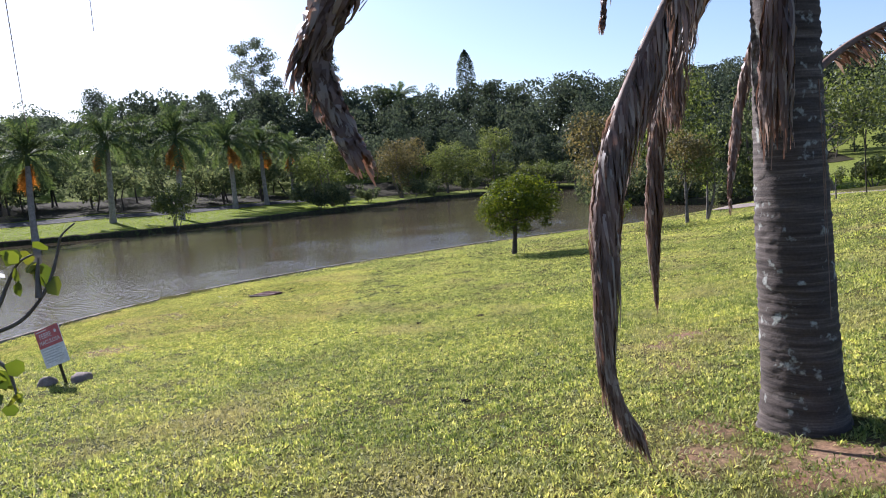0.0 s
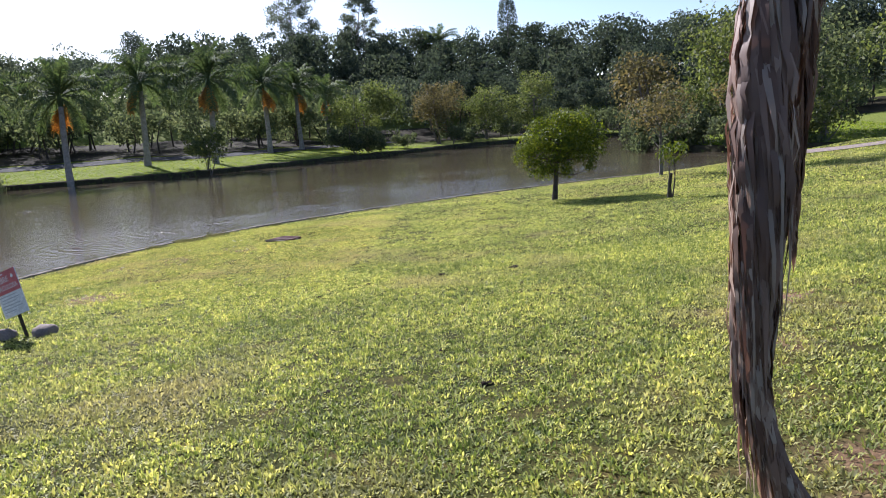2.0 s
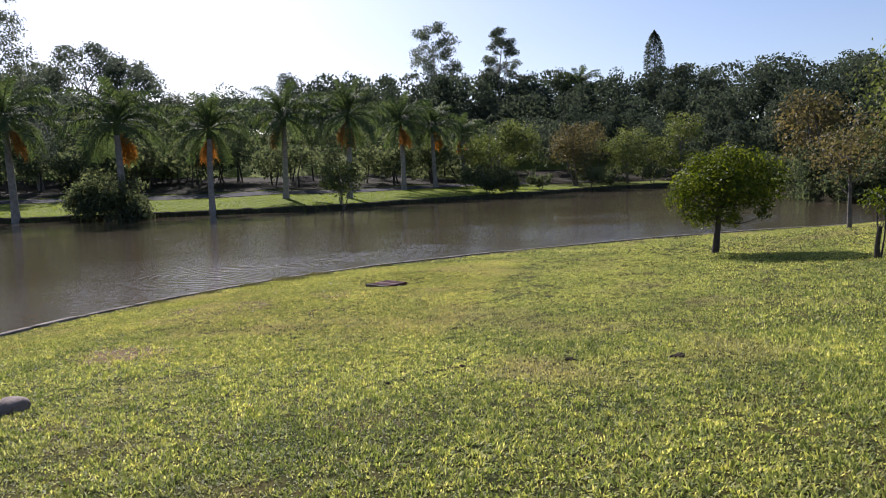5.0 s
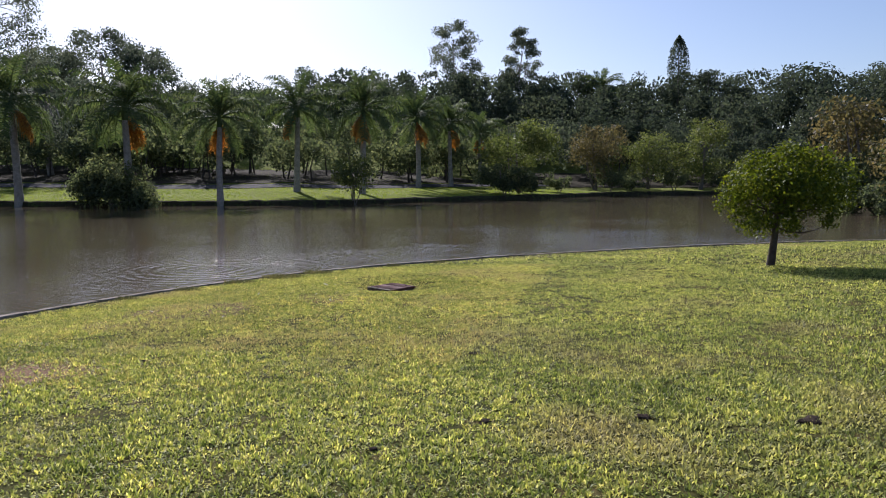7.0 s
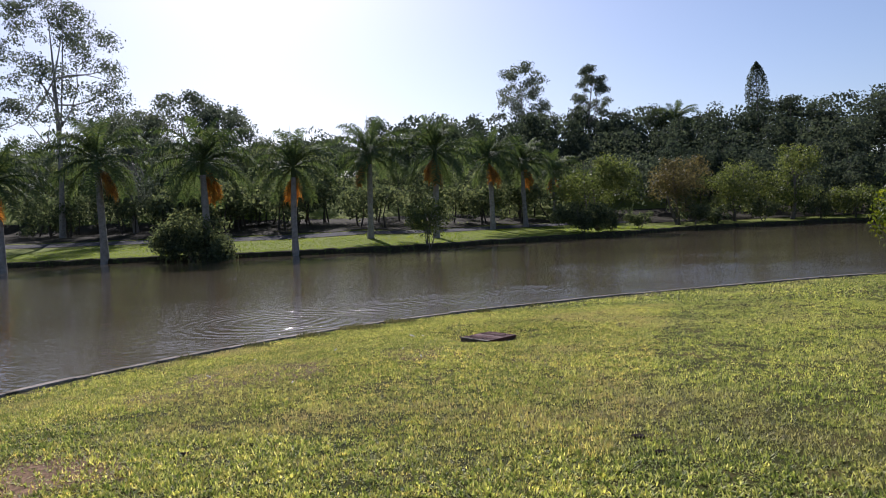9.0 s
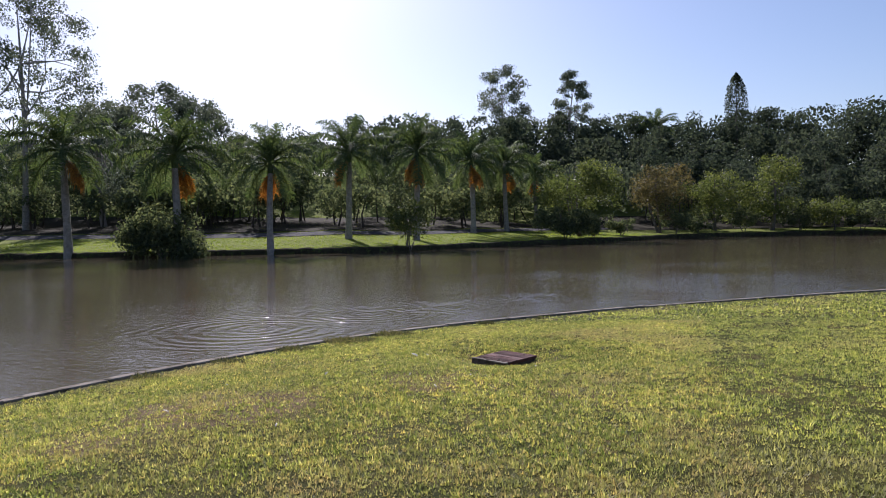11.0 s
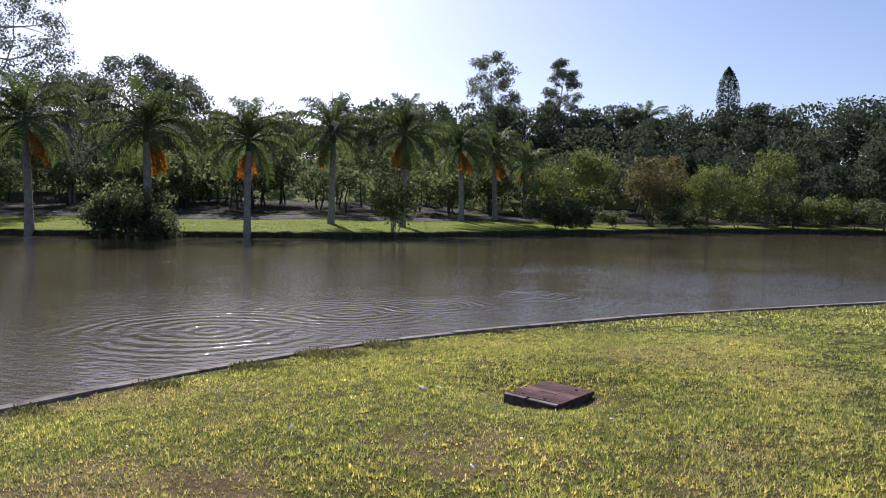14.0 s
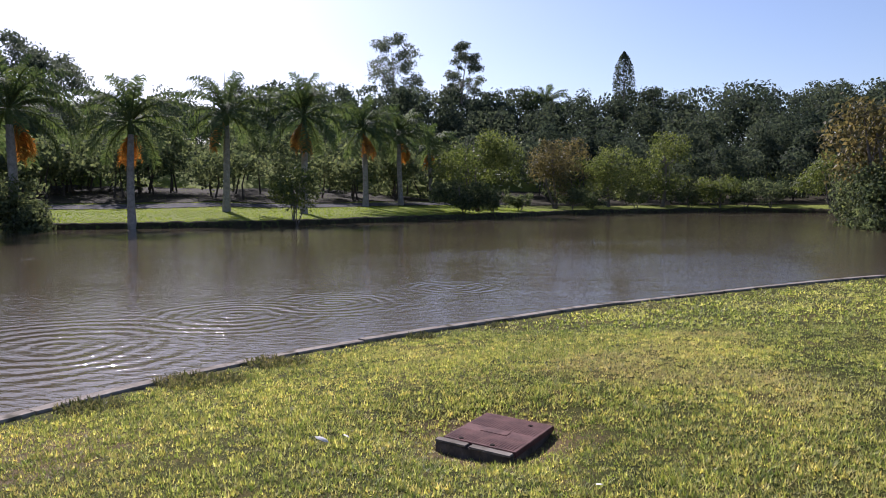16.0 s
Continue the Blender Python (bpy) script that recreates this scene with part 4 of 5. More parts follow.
def palm_bark():
    m, nt, b = material("ringed palm bark")
    geo = nt.nodes.new("ShaderNodeNewGeometry")
    mp = nt.nodes.new("ShaderNodeMapping")
    mp.inputs["Scale"].default_value = (1.6, 1.6, 38)
    nt.links.new(geo.outputs["Position"], mp.inputs["Vector"])
    band, spot, fine = noise_node(nt, 1.0, 4, 0.6, mp.outputs[0]), noise_node(nt, 9, 4), noise_node(nt, 60, 5, 0.7)
    c = ramp(nt, band.outputs["Fac"], ((0.3, (0.032, 0.023, 0.019)), (0.52, (0.075, 0.057, 0.047)), (0.75, (0.17, 0.14, 0.12))))
    mask = ramp(nt, spot.outputs["Fac"], ((0.6, (0, 0, 0)), (0.68, (1, 1, 1))))
    out = mix_colour(nt, c.outputs[0], (0.33, 0.34, 0.3), mask.outputs[0])
    tone = ramp(nt, fine.outputs["Fac"], ((0.3, (0.6, 0.6, 0.6)), (0.7, (1.2, 1.2, 1.2))))
    nt.links.new(mix_colour(nt, out, tone.outputs[0], 0.8, "MULTIPLY"), b.inputs["Base Color"])
    b.inputs["Roughness"].default_value = 0.9
    add = nt.nodes.new("ShaderNodeMath")
    nt.links.new(band.outputs["Fac"], add.inputs[0])
    nt.links.new(fine.outputs["Fac"], add.inputs[1])
    bump(nt, b, add.outputs[0], 0.45, 0.009)
    return m


big = thing("dry_palm", "palm with a thick ringed grey trunk and brown hanging dead fronds", "palm tree", pose(PX, PY, PZ))
part("trunk", quick("trunk", *ringed_trunk()), palm_bark(), big, "grey ringed trunk with pale lichen", smooth=True)


def dead_frond(seed, line, spread, length, count, thick=0.022, width=0.015, wrap=1.0, name="dead_frond", hang=0.55):
    """A withered frond: bent stem and dry leaflets that hang and curl about it. Points are in the world."""
    rng = np.random.default_rng(seed)
    ln = smooth_line(line, 8) - np.array((PX, PY, PZ))
    stem = part(name, quick(name, *tube(ln, [thick * 1.6, thick, thick * 0.7, thick * 0.3], 7)), RACHIS, big, "brown withered hanging frond", smooth=True)
    run = np.r_[0, np.cumsum(np.linalg.norm(np.diff(ln, axis=0), axis=1))]
    k = rng.uniform(0.1, 1.0, count) * run[-1]
    p = np.c_[[np.interp(k, run, ln[:, i]) for i in range(3)]].T
    q = np.c_[[np.interp(np.minimum(k + 0.05, run[-1]), run, ln[:, i]) for i in range(3)]].T
    p0 = np.c_[[np.interp(np.maximum(k - 0.05, 0), run, ln[:, i]) for i in range(3)]].T
    t = unit(q - p0)
    a = rng.uniform(0, 2 * math.pi, count)
    out = np.c_[np.cos(a), np.sin(a), np.zeros(count)]
    out = unit(out - t * (out * t).sum(1)[:, None])
    L = length * rng.uniform(0.55, 1.2, count) * np.clip((1.12 - k / run[-1]) * 2.2, 0.3, 1)
    taper = np.clip((1.05 - k / run[-1]) * 2.5, 0.25, 1)
    S = 7
    rows = []
    for s in range(S):
        u = s / (S - 1)
        swing = spread * taper * (np.sin(min(u * 2.3, 1.57)) * (1 - 0.45 * wrap * u)) * rng.uniform(0.8, 1.2, count)
        a2 = a + wrap * 0.9 * u
        o2 = np.c_[np.cos(a2), np.sin(a2), np.zeros(count)]
        pos = p + o2 * swing[:, None] + t * (L * u * (1 - hang))[:, None] + np.array((0, 0, -1.0)) * (L * hang * u ** 1.15)[:, None]
        w = width * rng.uniform(0.75, 1.25, count) * (1.0 - 0.85 * u ** 2.5)
        tw = a2 + 1.57 + u * rng.uniform(-1.2, 1.2, count)
        d = np.c_[np.cos(tw), np.sin(tw), np.zeros(count)] * w[:, None]
        rows.append(np.stack((pos - d, pos + d), 1))
    v = np.stack(rows, 1).reshape(-1, 3)
    b = (np.arange(count) * S * 2)[:, None, None]
    s = (np.arange(S - 1) * 2)[None, :, None]
    f = (b + s + np.array((0, 1, 3, 2))[None, None, :]).reshape(-1, 4)
    part("fringe", quick("fringe", v, f), DEAD_LEAF, stem)


dead_frond(1, [(2.9, 3.72, 5.3), (2.4, 3.4, 5.35), (1.95, 3.2, 4.75), (1.5, 2.9, 4.0), (1.37, 2.76, 3.4), (1.34, 2.72, 2.75), (1.4, 2.68, 2.4), (1.5, 2.65, 2.22)], 0.115, 0.7, 1300, 0.03, 0.0105)
dead_frond(2, [(2.9, 3.8, 5.2), (2.55, 4.05, 5.1), (2.25, 4.2, 4.5), (2.12, 4.2, 3.6), (2.1, 4.18, 2.75)], 0.09, 0.6, 600, 0.02, 0.0105)
dead_frond(3, [(2.9, 3.6, 5.35), (2.4, 2.6, 5.7), (1.68, 1.5, 5.4), (1.25, 0.98, 4.72), (1.14, 0.84, 4.2)], 0.19, 0.62, 850, 0.02, 0.007, 0.1)
dead_frond(4, [(2.9, 3.65, 5.4), (2.3, 3.0, 6.2), (1.6, 2.3, 6.1), (0.95, 1.8, 5.6), (0.5, 1.6, 5.0), (0.22, 1.57, 4.62), (0.09, 1.55, 4.43), (0.02, 1.55, 4.3), (0.02, 1.55, 4.17), (0.07, 1.54, 4.0), (0.12, 1.52, 3.88)], 0.2, 0.5, 1900, 0.026, 0.02, 0.35, hang=0.1)
dead_frond(5, [(3.05, 3.9, 5.3), (3.35, 4.7, 5.2), (3.2, 5.0, 4.4), (3.0, 4.85, 3.6), (2.97, 4.8, 3.35)], 0.07, 0.4, 300, 0.02)
dead_frond(6, [(3.1, 3.75, 4.25), (3.5, 3.85, 4.5), (4.0, 3.9, 4.65), (4.6, 3.9, 4.5), (5.0, 3.9, 4.1)], 0.06, 0.42, 260, 0.02)
dead_frond(7, [(2.85, 3.6, 5.1), (2.75, 3.45, 4.9), (2.7, 3.42, 4.5), (2.7, 3.42, 4.1)], 0.1, 0.7, 160, 0.02, 0.02, 0.1)
dead_frond(8, [(2.9, 3.7, 5.4), (2.2, 3.6, 5.7), (1.7, 3.35, 5.25), (1.53, 3.24, 4.62)], 0.08, 0.35, 160, 0.018)
dead_frond(9, [(2.85, 3.6, 5.2), (2.4, 3.75, 5.2), (2.2, 3.8, 4.7), (2.16, 3.78, 4.1)], 0.12, 0.6, 260, 0.018, 0.011, 0.3)
for i, (x, y, z, h) in enumerate(((2.98, 3.42, 4.2, 1.1), (3.0, 3.4, 3.9, 1.3), (-1.58, 2.33, 5.0, 0.9), (-1.22, 2.37, 5.0, 0.43))):
    ln = limb_line(np.random.default_rng(i), (x - PX, y - PY, z - PZ), (x - PX + 0.03, y - PY, z - PZ - h), 0.03, 9)
    part("dry_strand", quick("dry_strand", *tube(ln, [0.004, 0.003, 0.002], 4)), RACHIS, big)


# ---- shrub with round yellow-green leaves beside the start ----
def round_leaves(rng, centres, size):
    """Broad rounded leaves, folded a little along the midrib."""
    n = len(centres)
    face = unit(rng.normal(size=(n, 3)) + np.array((0, -0.6, 0.5)))
    way = unit(np.cross(face, rng.normal(size=(n, 3))) + np.array((0, 0, -0.5)))
    side = unit(np.cross(way, face))
    w = (size * rng.uniform(0.75, 1.2, n))[:, None]
    at = lambda u, v, h: centres + way * w * u + side * w * v + face * w * h
    v = np.stack((at(-0.5, 0, 0), at(-0.22, 0.36, 0.09), at(0.2, 0.38, 0.1), at(0.55, 0, 0.02), at(0.2, -0.38, 0.1), at(-0.22, -0.36, 0.09)), 1).reshape(-1, 3)
    b = np.arange(n)[:, None] * 6
    return v, np.concatenate((b + np.array((0, 1, 2, 3)), b + np.array((0, 3, 4, 5))))


def near_shrub():
    rng = np.random.default_rng(17)
    x, y = -2.35, 2.4
    z = floor_at(x, y)
    top = thing("shrub", "small shrub with bent twigs and round yellow-green leaves", "shrub", pose(x, y, z))
    pts = []
    for way, leafy in (([(-2.2, 2.36, 2.7), (-1.99, 2.32, 3.1), (-1.81, 2.32, 3.13), (-1.68, 2.33, 3.19), (-1.56, 2.34, 3.33), (-1.5, 2.36, 3.49), (-1.47, 2.36, 3.58), (-1.4, 2.37, 3.64)], 0),
                       ([(-2.1, 2.4, 2.9), (-1.84, 2.33, 3.2), (-1.76, 2.35, 3.36), (-1.7, 2.36, 3.46), (-1.62, 2.36, 3.5)], 9),
                       ([(-1.6, 2.33, 3.28), (-1.6, 2.34, 3.4), (-1.59, 2.35, 3.48)], 5),
                       ([(-2.1, 2.3, 2.5), (-1.9, 2.3, 2.95), (-1.8, 2.3, 2.95), (-1.76, 2.29, 2.85), (-1.75, 2.28, 2.79)], 8),
                       ([(-2.3, 2.3, 2.4), (-2.1, 2.3, 2.9), (-1.95, 2.28, 2.85), (-1.85, 2.28, 2.72)], 6),
                       ([(-2.5, 2.5, 2.6), (-2.6, 2.6, 3.1), (-2.5, 2.5, 3.5)], 10), ([(-2.7, 2.3, 2.6), (-2.9, 2.2, 3.0)], 8)):
        start = [] if way[0][0] > -1.7 else [(x, y, z - 0.05)]
        ln = smooth_line(start + way, 5) - np.array((x, y, z))
        part("twig", quick("twig", *tube(ln, [0.02, 0.012, 0.009, 0.004], 6)), BARK, top, smooth=True)
        for k in range(leafy):
            pts.append(ln[-1 - rng.integers(min(9, len(ln) - 2))] + rng.normal(size=3) * np.array((0.05, 0.05, 0.03)))
    part("foliage", quick("foliage", *round_leaves(rng, np.array(pts), 0.1)), SHRUB_LEAF, top)


near_shrub()


# ---- warning sign ----
def box(bm, x0, x1, y0, y1, z0, z1, bevel=0.0):
    v = bmesh.ops.create_cube(bm, size=1.0)["verts"]
    bmesh.ops.scale(bm, vec=(x1 - x0, y1 - y0, z1 - z0), verts=v)
    bmesh.ops.translate(bm, vec=((x0 + x1) / 2, (y0 + y1) / 2, (z0 + z1) / 2), verts=v)
    if bevel:
        es = list({e for q in v for e in q.link_edges})
        bmesh.ops.bevel(bm, geom=es, offset=bevel, segments=2, affect="EDGES")
    return bm


def lettering(words, size):
    cu = bpy.data.curves.new("letters", "FONT")
    cu.body, cu.size, cu.align_x, cu.extrude = words, size, "CENTER", 0.0008
    ob = bpy.data.objects.new("letters", cu)
    scene.collection.objects.link(ob)
    dg = bpy.context.evaluated_depsgraph_get()
    me = bpy.data.meshes.new_from_object(ob.evaluated_get(dg))
    bpy.data.objects.remove(ob)
    return me


def warning_sign(x, y):
    top = thing("warning_sign", "leaning red and white warning sign on a short dark stake", "sign", pose(x, y, floor_at(x, y), 0, -17, -24))
    post = bmesh.new()
    box(post, -0.022, 0.022, 0.006, 0.04, -0.12, 0.86, 0.006)
    part("stake", post, POST_WOOD, top)
    board = part("board", box(bmesh.new(), -0.29, 0.29, -0.006, 0.006, 0.32, 0.94, 0.002), SIGN_WHITE, top, "white board")
    part("red_field", box(bmesh.new(), -0.29, 0.29, -0.009, -0.0062, 0.64, 0.94, 0.0008), SIGN_RED, board, "faded red upper field")
    up = pose(0, 0, 0, 90, 0, 0)
    for words, size, z in (("FEBRE", 0.115, 0.79), ("MACULOSA", 0.095, 0.69)):
        part("lettering", lettering(words, size), SIGN_WHITE, board, "white capital letters", at=Matrix.Translation((0 if size < 0.1 else -0.06, -0.0105, z)) @ up)
    part("print_bar", box(bmesh.new(), -0.26, 0.0, -0.0105, -0.0092, 0.9, 0.915), SIGN_WHITE, board)
    bm = bmesh.new()
    bmesh.ops.create_cone(bm, cap_ends=True, segments=20, radius1=0.028, radius2=0.028, depth=0.001)
    part("emblem", bm, SIGN_WHITE, board, at=Matrix.Translation((0.19, -0.0102, 0.845)) @ up)
    for i, w in enumerate((0.26, 0.3, 0.22, 0.28, 0.3, 0.18)):
        part("print_bar", box(bmesh.new(), -0.24, -0.24 + w * 1.5, -0.0078, -0.0062, 0.6 - i * 0.042, 0.612 - i * 0.042), SIGN_GREY, board, "line of fine grey print")


warning_sign(-5.62, 9.74)


def stone(seed, x, y, w, h, label, mat=None, name="stone", category="stone", group="", sink=0.35, detail=3, jag=0.16):
    """A rounded, uneven lump sunk a little into the ground."""
    bm = bmesh.new()
    bmesh.ops.create_icosphere(bm, subdivisions=detail, radius=1.0)
    off = Vector((seed * 3.7, seed * 1.3, 0))
    for v in bm.verts:
        k = 1 + jag * 1.6 * noise.noise(v.co * 1.3 + off) + jag * 0.8 * noise.noise(v.co * 3.1 + off)
        v.co = Vector((v.co.x * w * k, v.co.y * w * 0.78 * k, v.co.z * h * k))
    ob = part(name, bm, mat or STONE, smooth=True)
    ob.matrix_basis = pose(x, y, floor_at(x, y) + h * (1 - sink * 2) * 0.5, 0, 0, seed * 47 % 360)
    return tagged(ob, label, category, group)


stone(1, -5.86, 9.68, 0.15, 0.12, "rounded brown stone beside the sign stake", group="stones at the sign")
stone(2, -5.40, 9.84, 0.18, 0.13, "rounded grey-brown stone beside the sign stake", group="stones at the sign")
CLODS = ((-1.22, 11.9, 0.06), (-0.01, 12.23, 0.07), (1.2, 12.3, 0.08), (0.53, 12.87, 0.05), (-1.68, 14.1, 0.05), (0.23, 7.14, 0.05), (0.6, 5.91, 0.05), (-1.85, 11.1, 0.05), (-5.4, 13.29, 0.045), (-0.68, 6.11, 0.04), (-1.06, 5.97, 0.04), (-1.87, 14.56, 0.05), (0.27, 8.86, 0.05), (-2.06, 11.5, 0.045))
for i, (x, y, r) in enumerate(CLODS):
    stone(10 + i, x, y, r, r * 0.4, "small dark lump of turned earth in the grass", CLOD, "earth_clod", "earth clod", "clods on the lawn", 0.3, 3, 0.5)


# ---- inspection chamber with its iron lid ----
def chamber():
    cx, cy, turn = -5.16, 21.2, math.degrees(math.atan2(-0.23, 0.57))
    z = 0.262
    top = thing("inspection_chamber", "square concrete chamber with a rusty red ribbed lid in the grass", "manhole", pose(cx, cy, z, -1.0, 1.5, turn))
    w, l, h = 0.33, 0.42, 0.13
    bm = bmesh.new()
    for a in ((-w, w, -l, -l + 0.09), (-w, w, l - 0.06, l), (-w, -w + 0.06, -l + 0.09, l - 0.06), (w - 0.06, w, -l + 0.09, l - 0.06)):
        box(bm, *a, -0.12, h - 0.012, 0.006)
    for v in bm.verts:
        v.co += Vector((noise.noise(v.co * 9), noise.noise(v.co * 9 + Vector((5, 0, 0))), noise.noise(v.co * 7 + Vector((0, 5, 0))))) * 0.006
    part("chamber_wall", bm, BOX_SIDE, top, "dark concrete rim")
    lid = part("lid", box(bmesh.new(), -w + 0.025, w + 0.012, -l + 0.075, l + 0.01, h - 0.04, h + 0.008, 0.006), IRON, top, "rusty red iron lid")
    rib = quick("rib", *[np.array(q) for q in _rib(0.017)])
    for i in range(24):
        x = -w + 0.055 + i * (2 * w - 0.08) / 23
        for y0, y1 in ((-l + 0.1, -0.07), (0.07, l - 0.02)):
            part("rib", rib, IRON, lid, at=Matrix.Translation((x, (y0 + y1) / 2, h + 0.006)) @ Matrix.Diagonal((0.55, (y1 - y0), 0.45, 1)))
    part("plate", box(bmesh.new(), -0.12, 0.12, -0.05, 0.05, h + 0.004, h + 0.013, 0.003), IRON, lid, "raised plain plate")
    for x, y in ((-0.16, -0.3), (0.18, 0.3), (0.12, -0.3)):
        bm = bmesh.new()
        bmesh.ops.create_cone(bm, cap_ends=True, segments=12, radius1=0.022, radius2=0.018, depth=0.008)
        part("lifting_hole", bm, CLOD, lid, "dark lifting hole", at=pose(x, y, h + 0.0115))
    for x0, x1, y in ((-w - 0.01, -0.05, -l + 0.04), (-0.03, w + 0.005, -l + 0.035)):
        part("rim_slab", box(bmesh.new(), x0, x1, y - 0.05, y + 0.035, h - 0.012, h + 0.004, 0.008), CONCRETE, top, "worn rim slab")


def _rib(w):
    v = [(-w / 2, -0.5, 0), (w / 2, -0.5, 0), (w / 2, 0.5, 0), (-w / 2, 0.5, 0), (-w / 4, -0.49, 0.012), (w / 4, -0.49, 0.012), (w / 4, 0.49, 0.012), (-w / 4, 0.49, 0.012)]
    return v, [(4, 5, 6, 7), (0, 1, 5, 4), (1, 2, 6, 5), (2, 3, 7, 6), (3, 0, 4, 7)]


chamber()


# ---- grass ----
def value_noise(x, y, cell, seed):
    g = np.random.default_rng(seed).random((256, 256))
    u, v = x / cell, y / cell
    i, j = np.floor(u).astype(int), np.floor(v).astype(int)
    fu, fv = u - i, v - j
    fu, fv = fu * fu * (3 - 2 * fu), fv * fv * (3 - 2 * fv)
    q = lambda a, b: g[(i + a) % 256, (j + b) % 256]
    return (q(0, 0) * (1 - fu) + q(1, 0) * fu) * (1 - fv) + (q(0, 1) * (1 - fu) + q(1, 1) * fu) * fv


def grass(name, label, seed, x0, x1, y0, y1, tufts, blades, length, width, leafy=False, mat=None):
    rng = np.random.default_rng(seed)
    x, y = rng.uniform(x0, x1, tufts), rng.uniform(y0, y1, tufts)
    cover = 0.55 * value_noise(x, y, 0.9, 3) + 0.45 * value_noise(x, y, 0.28, 4)
    tuft = 0.6 * value_noise(x, y, 0.085 + length * 0.6, 6) + 0.4 * value_noise(x, y, 0.3, 7)
    bare = np.zeros(tufts)
    for bx, by, br, worn in BARE:
        bare = np.maximum(bare, worn * np.clip((br + 0.1 - np.hypot(x - bx, y - by)) / 0.4 + 1.2 * (cover - 0.5), 0, 0.93))
    d, z = land(x, y)
    bare = np.maximum(bare, np.clip((0.62 - d) / 0.5, 0, 0.8) * (y < 42))
    keep = (rng.random(tufts) < np.clip(2.8 * (0.65 * tuft + 0.35 * cover) - 0.22, 0.16, 1) * (1 - bare)) & (d > 0.16)
    keep &= ~((np.abs(x + 5.16) < 0.4) & (np.abs(y - 21.2) < 0.5) & (np.hypot(x + 5.16, y - 21.2) < 0.42))
    keep &= np.hypot(x - PX, y - PY) > 0.36
    x, y, z, cover, tuft = x[keep], y[keep], z[keep], cover[keep], tuft[keep]
    n = len(x) * blades
    k = np.repeat(np.arange(len(x)), blades)
    a = rng.uniform(0, 2 * math.pi, n)
    lean = rng.uniform(0.3, 1.3, n)
    L = length * rng.uniform(0.5, 1.3, n) * (0.3 + 0.5 * cover[k] + 0.8 * tuft[k])
    foot = np.c_[x[k], y[k], z[k] - 0.01] + np.c_[np.cos(a), np.sin(a), np.zeros(n)] * (rng.random(n) * length * 0.35)[:, None]
    way = np.c_[np.cos(a) * np.sin(lean), np.sin(a) * np.sin(lean), np.cos(lean)]
    sd = np.c_[-np.sin(a), np.cos(a), np.zeros(n)] * (width * rng.uniform(0.7, 1.3, n) * 0.5)[:, None]
    tip = foot + way * L[:, None] - np.c_[np.zeros(n), np.zeros(n), L * 0.18 * lean]
    if leafy:
        mid = foot + way * (L * 0.5)[:, None] + np.array((0, 0, 0.006))
        v, k = np.stack((foot, mid + sd, tip, mid - sd), 1).reshape(-1, 3), 4
    else:
        v, k = np.stack((foot + sd, tip, foot - sd), 1).reshape(-1, 3), 3
    ob = part(name, quick(name, v, np.arange(k * n).reshape(-1, k)), mat or GRASS)
    return tagged(ob, label, "grass", kind="stuff")


grass("lawn_grass", "short coarse yellow-green lawn grass", 51, -9.0, 6.4, 2.8, 14.0, 140000, 5, 0.056, 0.012, True)
grass("lawn_grass", "short coarse yellow-green lawn grass", 52, -11.5, 2.2, 14.0, 26.5, 120000, 6, 0.054, 0.015)
grass("lawn_grass", "short sun-dried lawn grass near the pond kerb", 59, -11.5, -2.0, 12.0, 26.0, 70000, 6, 0.05, 0.015, mat=DRY_GRASS)
grass("lawn_grass", "thin lawn grass around the dry palm", 58, 1.4, 5.6, 1.0, 2.9, 7000, 5, 0.06, 0.015)
grass("lawn_grass", "short lawn grass running down to the pond kerb", 53, -6.6, 22.0, 26.5, 41.0, 70000, 4, 0.07, 0.036)
grass("lawn_grass", "short lawn grass on the upper slope", 54, 2.2, 11.0, 8.0, 26.5, 72000, 4, 0.068, 0.024)
grass("lawn_grass", "short lawn grass on the upper slope", 56, 11.0, 24.0, 14.0, 34.0, 30000, 4, 0.09, 0.045)
grass("bank_grass", "short grass on the far bank lawn", 55, -75.0, -2.0, 55.0, 112.0, 80000, 3, 0.1, 0.1, mat=BANK_GRASS)
grass("bank_grass", "short grass on the headland bank", 57, 14.0, 36.0, 42.0, 90.0, 22000, 3, 0.13, 0.12, mat=BANK_GRASS)


# ---- small litter and weeds ----
def weed_clump(seed, x, y, r, n):
    rng = np.random.default_rng(seed)
    top = thing("weed_clump", "ragged dull green weed clump beside the kerb", "weeds", pose(x, y, floor_at(x, y)), "weeds along the kerb")
    a, q = rng.uniform(0, 6.28, n), np.sqrt(rng.random(n)) * r
    foot = np.c_[np.cos(a) * q * 1.6, np.sin(a) * q, np.full(n, -0.01)]
    b, lean, ln = rng.uniform(0, 6.28, n), rng.uniform(0.1, 1.0, n), rng.uniform(0.05, 0.14, n)
    way = np.c_[np.cos(b) * np.sin(lean), np.sin(b) * np.sin(lean), np.cos(lean)]
    sd = np.c_[-np.sin(b), np.cos(b), np.zeros(n)] * 0.009
    mid = foot + way * (ln * 0.5)[:, None]
    tip = foot + way * ln[:, None] - np.array((0, 0, 0.02))
    part("foliage", quick("foliage", np.stack((foot, mid + sd, tip, mid - sd), 1).reshape(-1, 3), np.arange(4 * n).reshape(-1, 4)), WEED, top)


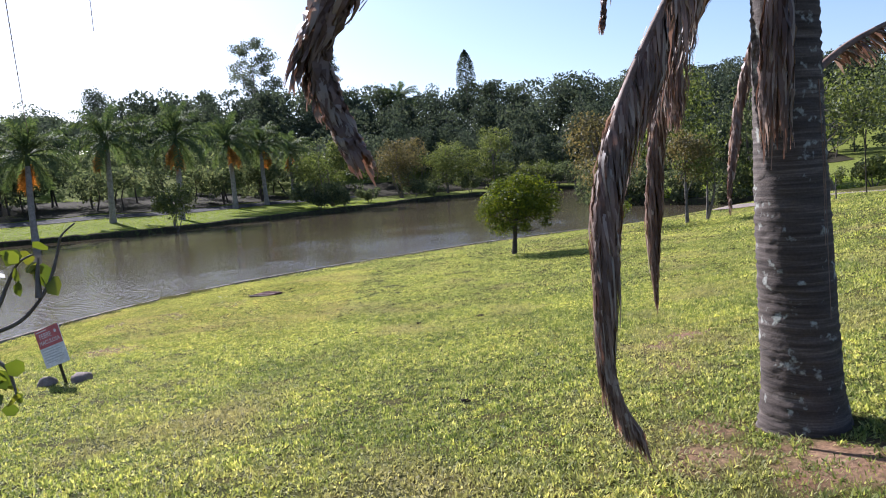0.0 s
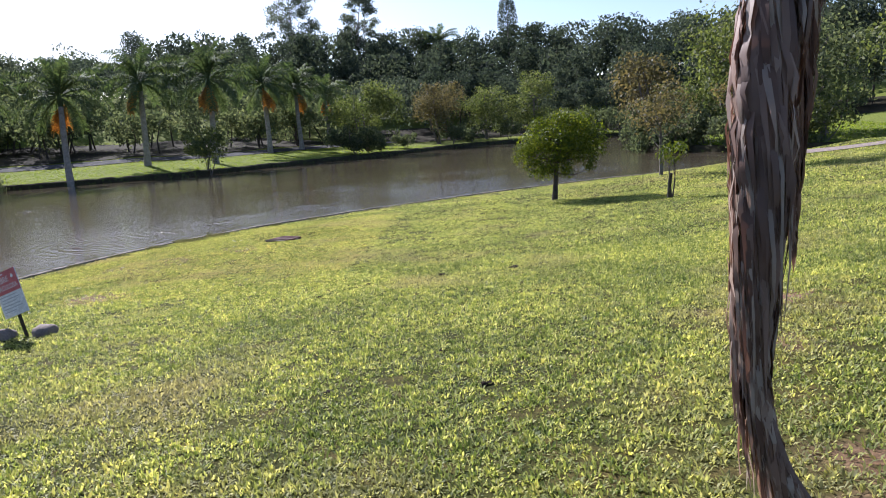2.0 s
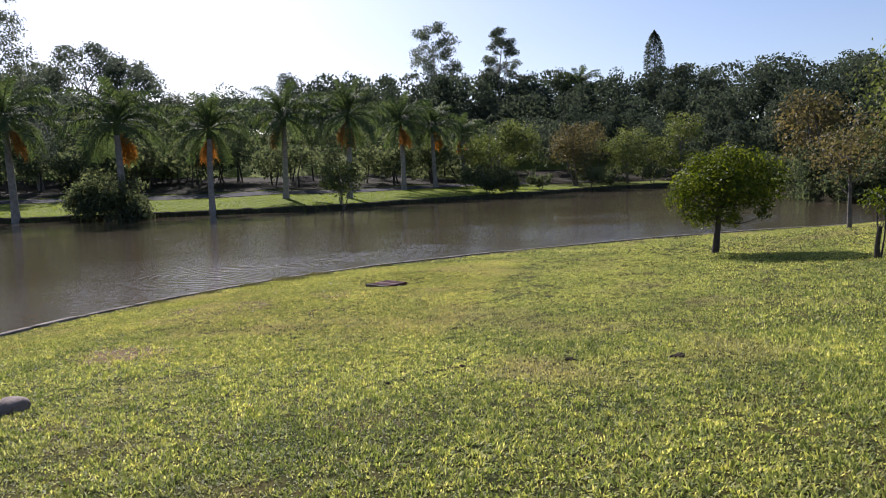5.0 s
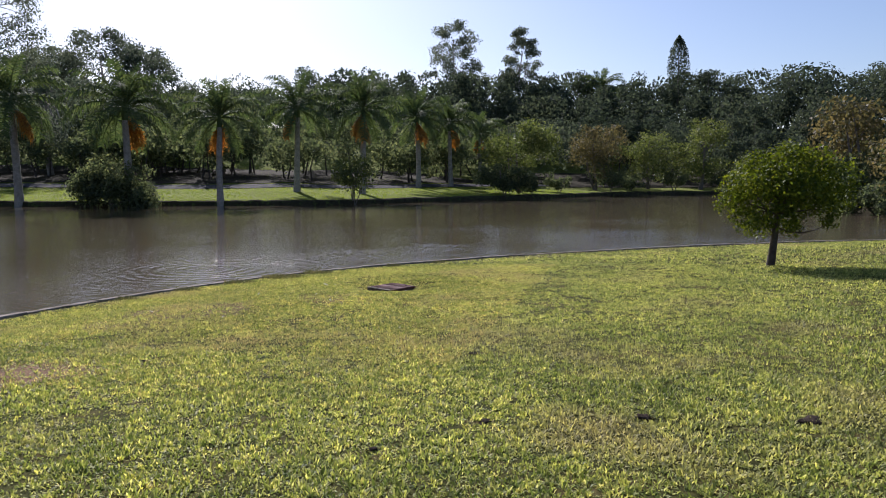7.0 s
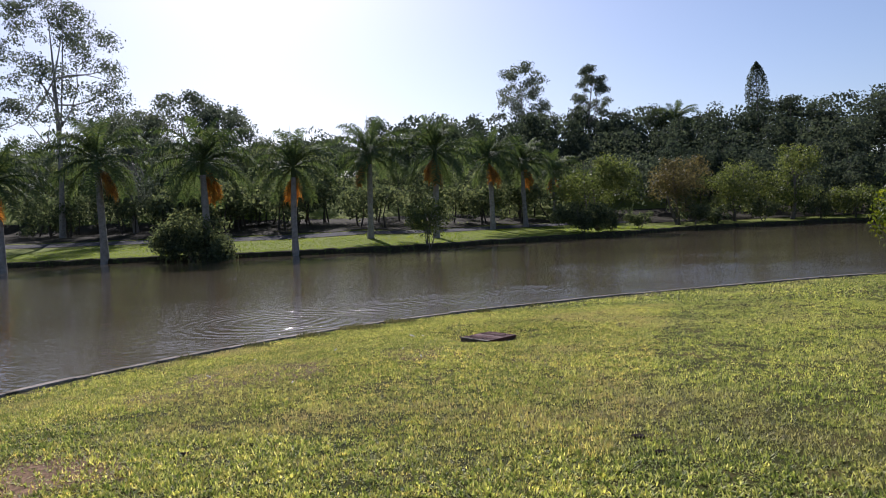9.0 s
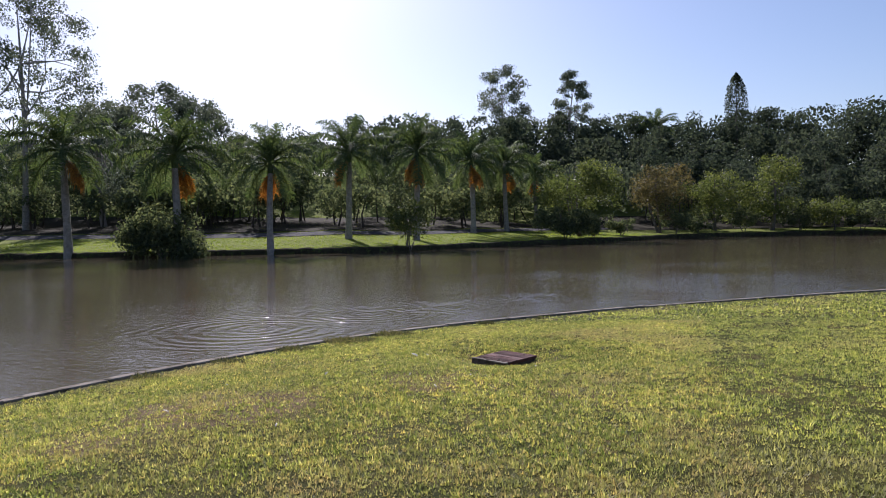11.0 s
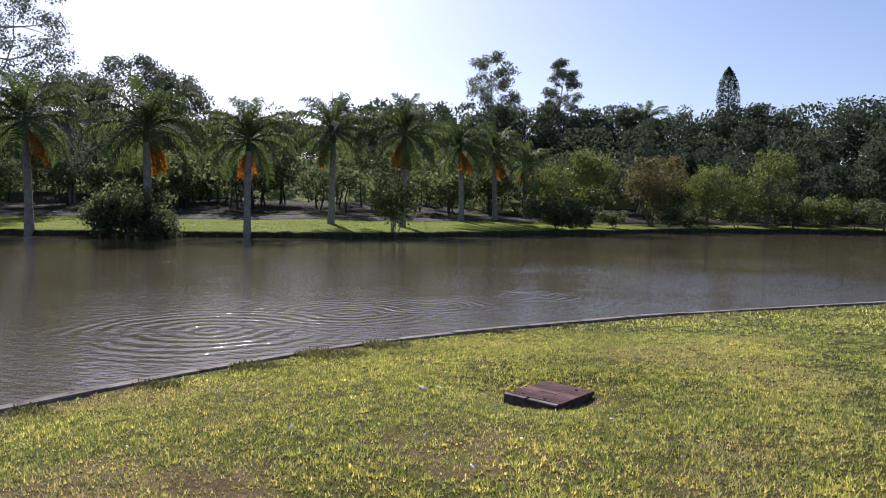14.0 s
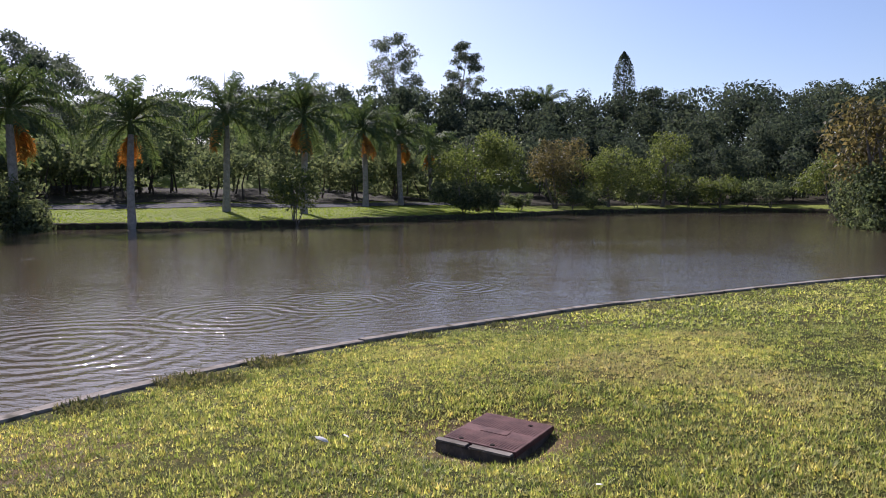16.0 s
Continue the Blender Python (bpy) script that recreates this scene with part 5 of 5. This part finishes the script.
for i, (x, y, r, n) in enumerate(((-8.75, 23.0, 0.34, 900), (-8.2, 24.0, 0.28, 600), (-9.35, 21.9, 0.24, 420), (-6.7, 25.95, 0.13, 180), (-9.9, 20.6, 0.2, 240), (-10.4, 19.2, 0.18, 200), (-5.6, 27.0, 0.12, 120))):
    weed_clump(90 + i, x, y, r, n)


def feather(seed, x, y, length):
    rng = np.random.default_rng(seed)
    t = np.linspace(-0.5, 0.5, 7)
    half = length * 0.17 * np.sqrt(np.clip(1 - (2 * t) ** 2, 0.01, 1))
    rise = length * (0.1 - 0.3 * t ** 2)
    v = np.concatenate((np.c_[t * length, half, rise - 0.004], np.c_[t * length, 0 * t, rise + 0.003], np.c_[t * length, -half, rise - 0.004]))
    f = [(k * 7 + i, k * 7 + i + 1, k * 7 + 8 + i, k * 7 + 7 + i) for k in (0, 1) for i in range(6)]
    ob = part("feather", quick("feather", v, f), FEATHER, smooth=True, at=pose(x, y, floor_at(x, y) + 0.05, rng.uniform(-25, 25), rng.uniform(-25, 25), rng.uniform(0, 360)))
    tagged(ob, "small pale feather lying in the grass", "feather", "feathers on the lawn")


for i, (x, y, k) in enumerate(((-6.95, 18.6, 0.07), (-5.05, 18.9, 0.06), (-5.25, 18.1, 0.07), (-5.8, 18.7, 0.05), (-6.45, 20.6, 0.12), (-6.3, 20.75, 0.08), (-7.6, 16.3, 0.06), (-6.1, 16.0, 0.06), (-8.0, 17.9, 0.05), (-4.4, 19.9, 0.05))):
    feather(120 + i, x, y, k)


def post(name, label, category, x, y, height, radius, seed):
    rng = np.random.default_rng(seed)
    top = limb_line(rng, (0, 0, -0.1), (rng.normal() * 0.03, 0, height), 0.01, 7)
    v, f = tube(top, [radius * 1.1, radius, radius * 0.95], 10)
    bm = bmesh.new()
    vs = [bm.verts.new(tuple(p)) for p in v]
    for q in f:
        bm.faces.new([vs[i] for i in q])
    bm.faces.new(vs[-10:])
    tagged(part(name, bm, POST_WOOD, smooth=False, at=pose(x, y, floor_at(x, y))), label, category)


post("tree_stake", "short thick dark wooden stake beside the sapling", "stake", 6.72, 22.82, 0.78, 0.055, 3)
post("thin_pole", "thin dark pole standing on the upper lawn", "pole", 20.2, 30.2, 2.9, 0.03, 4)
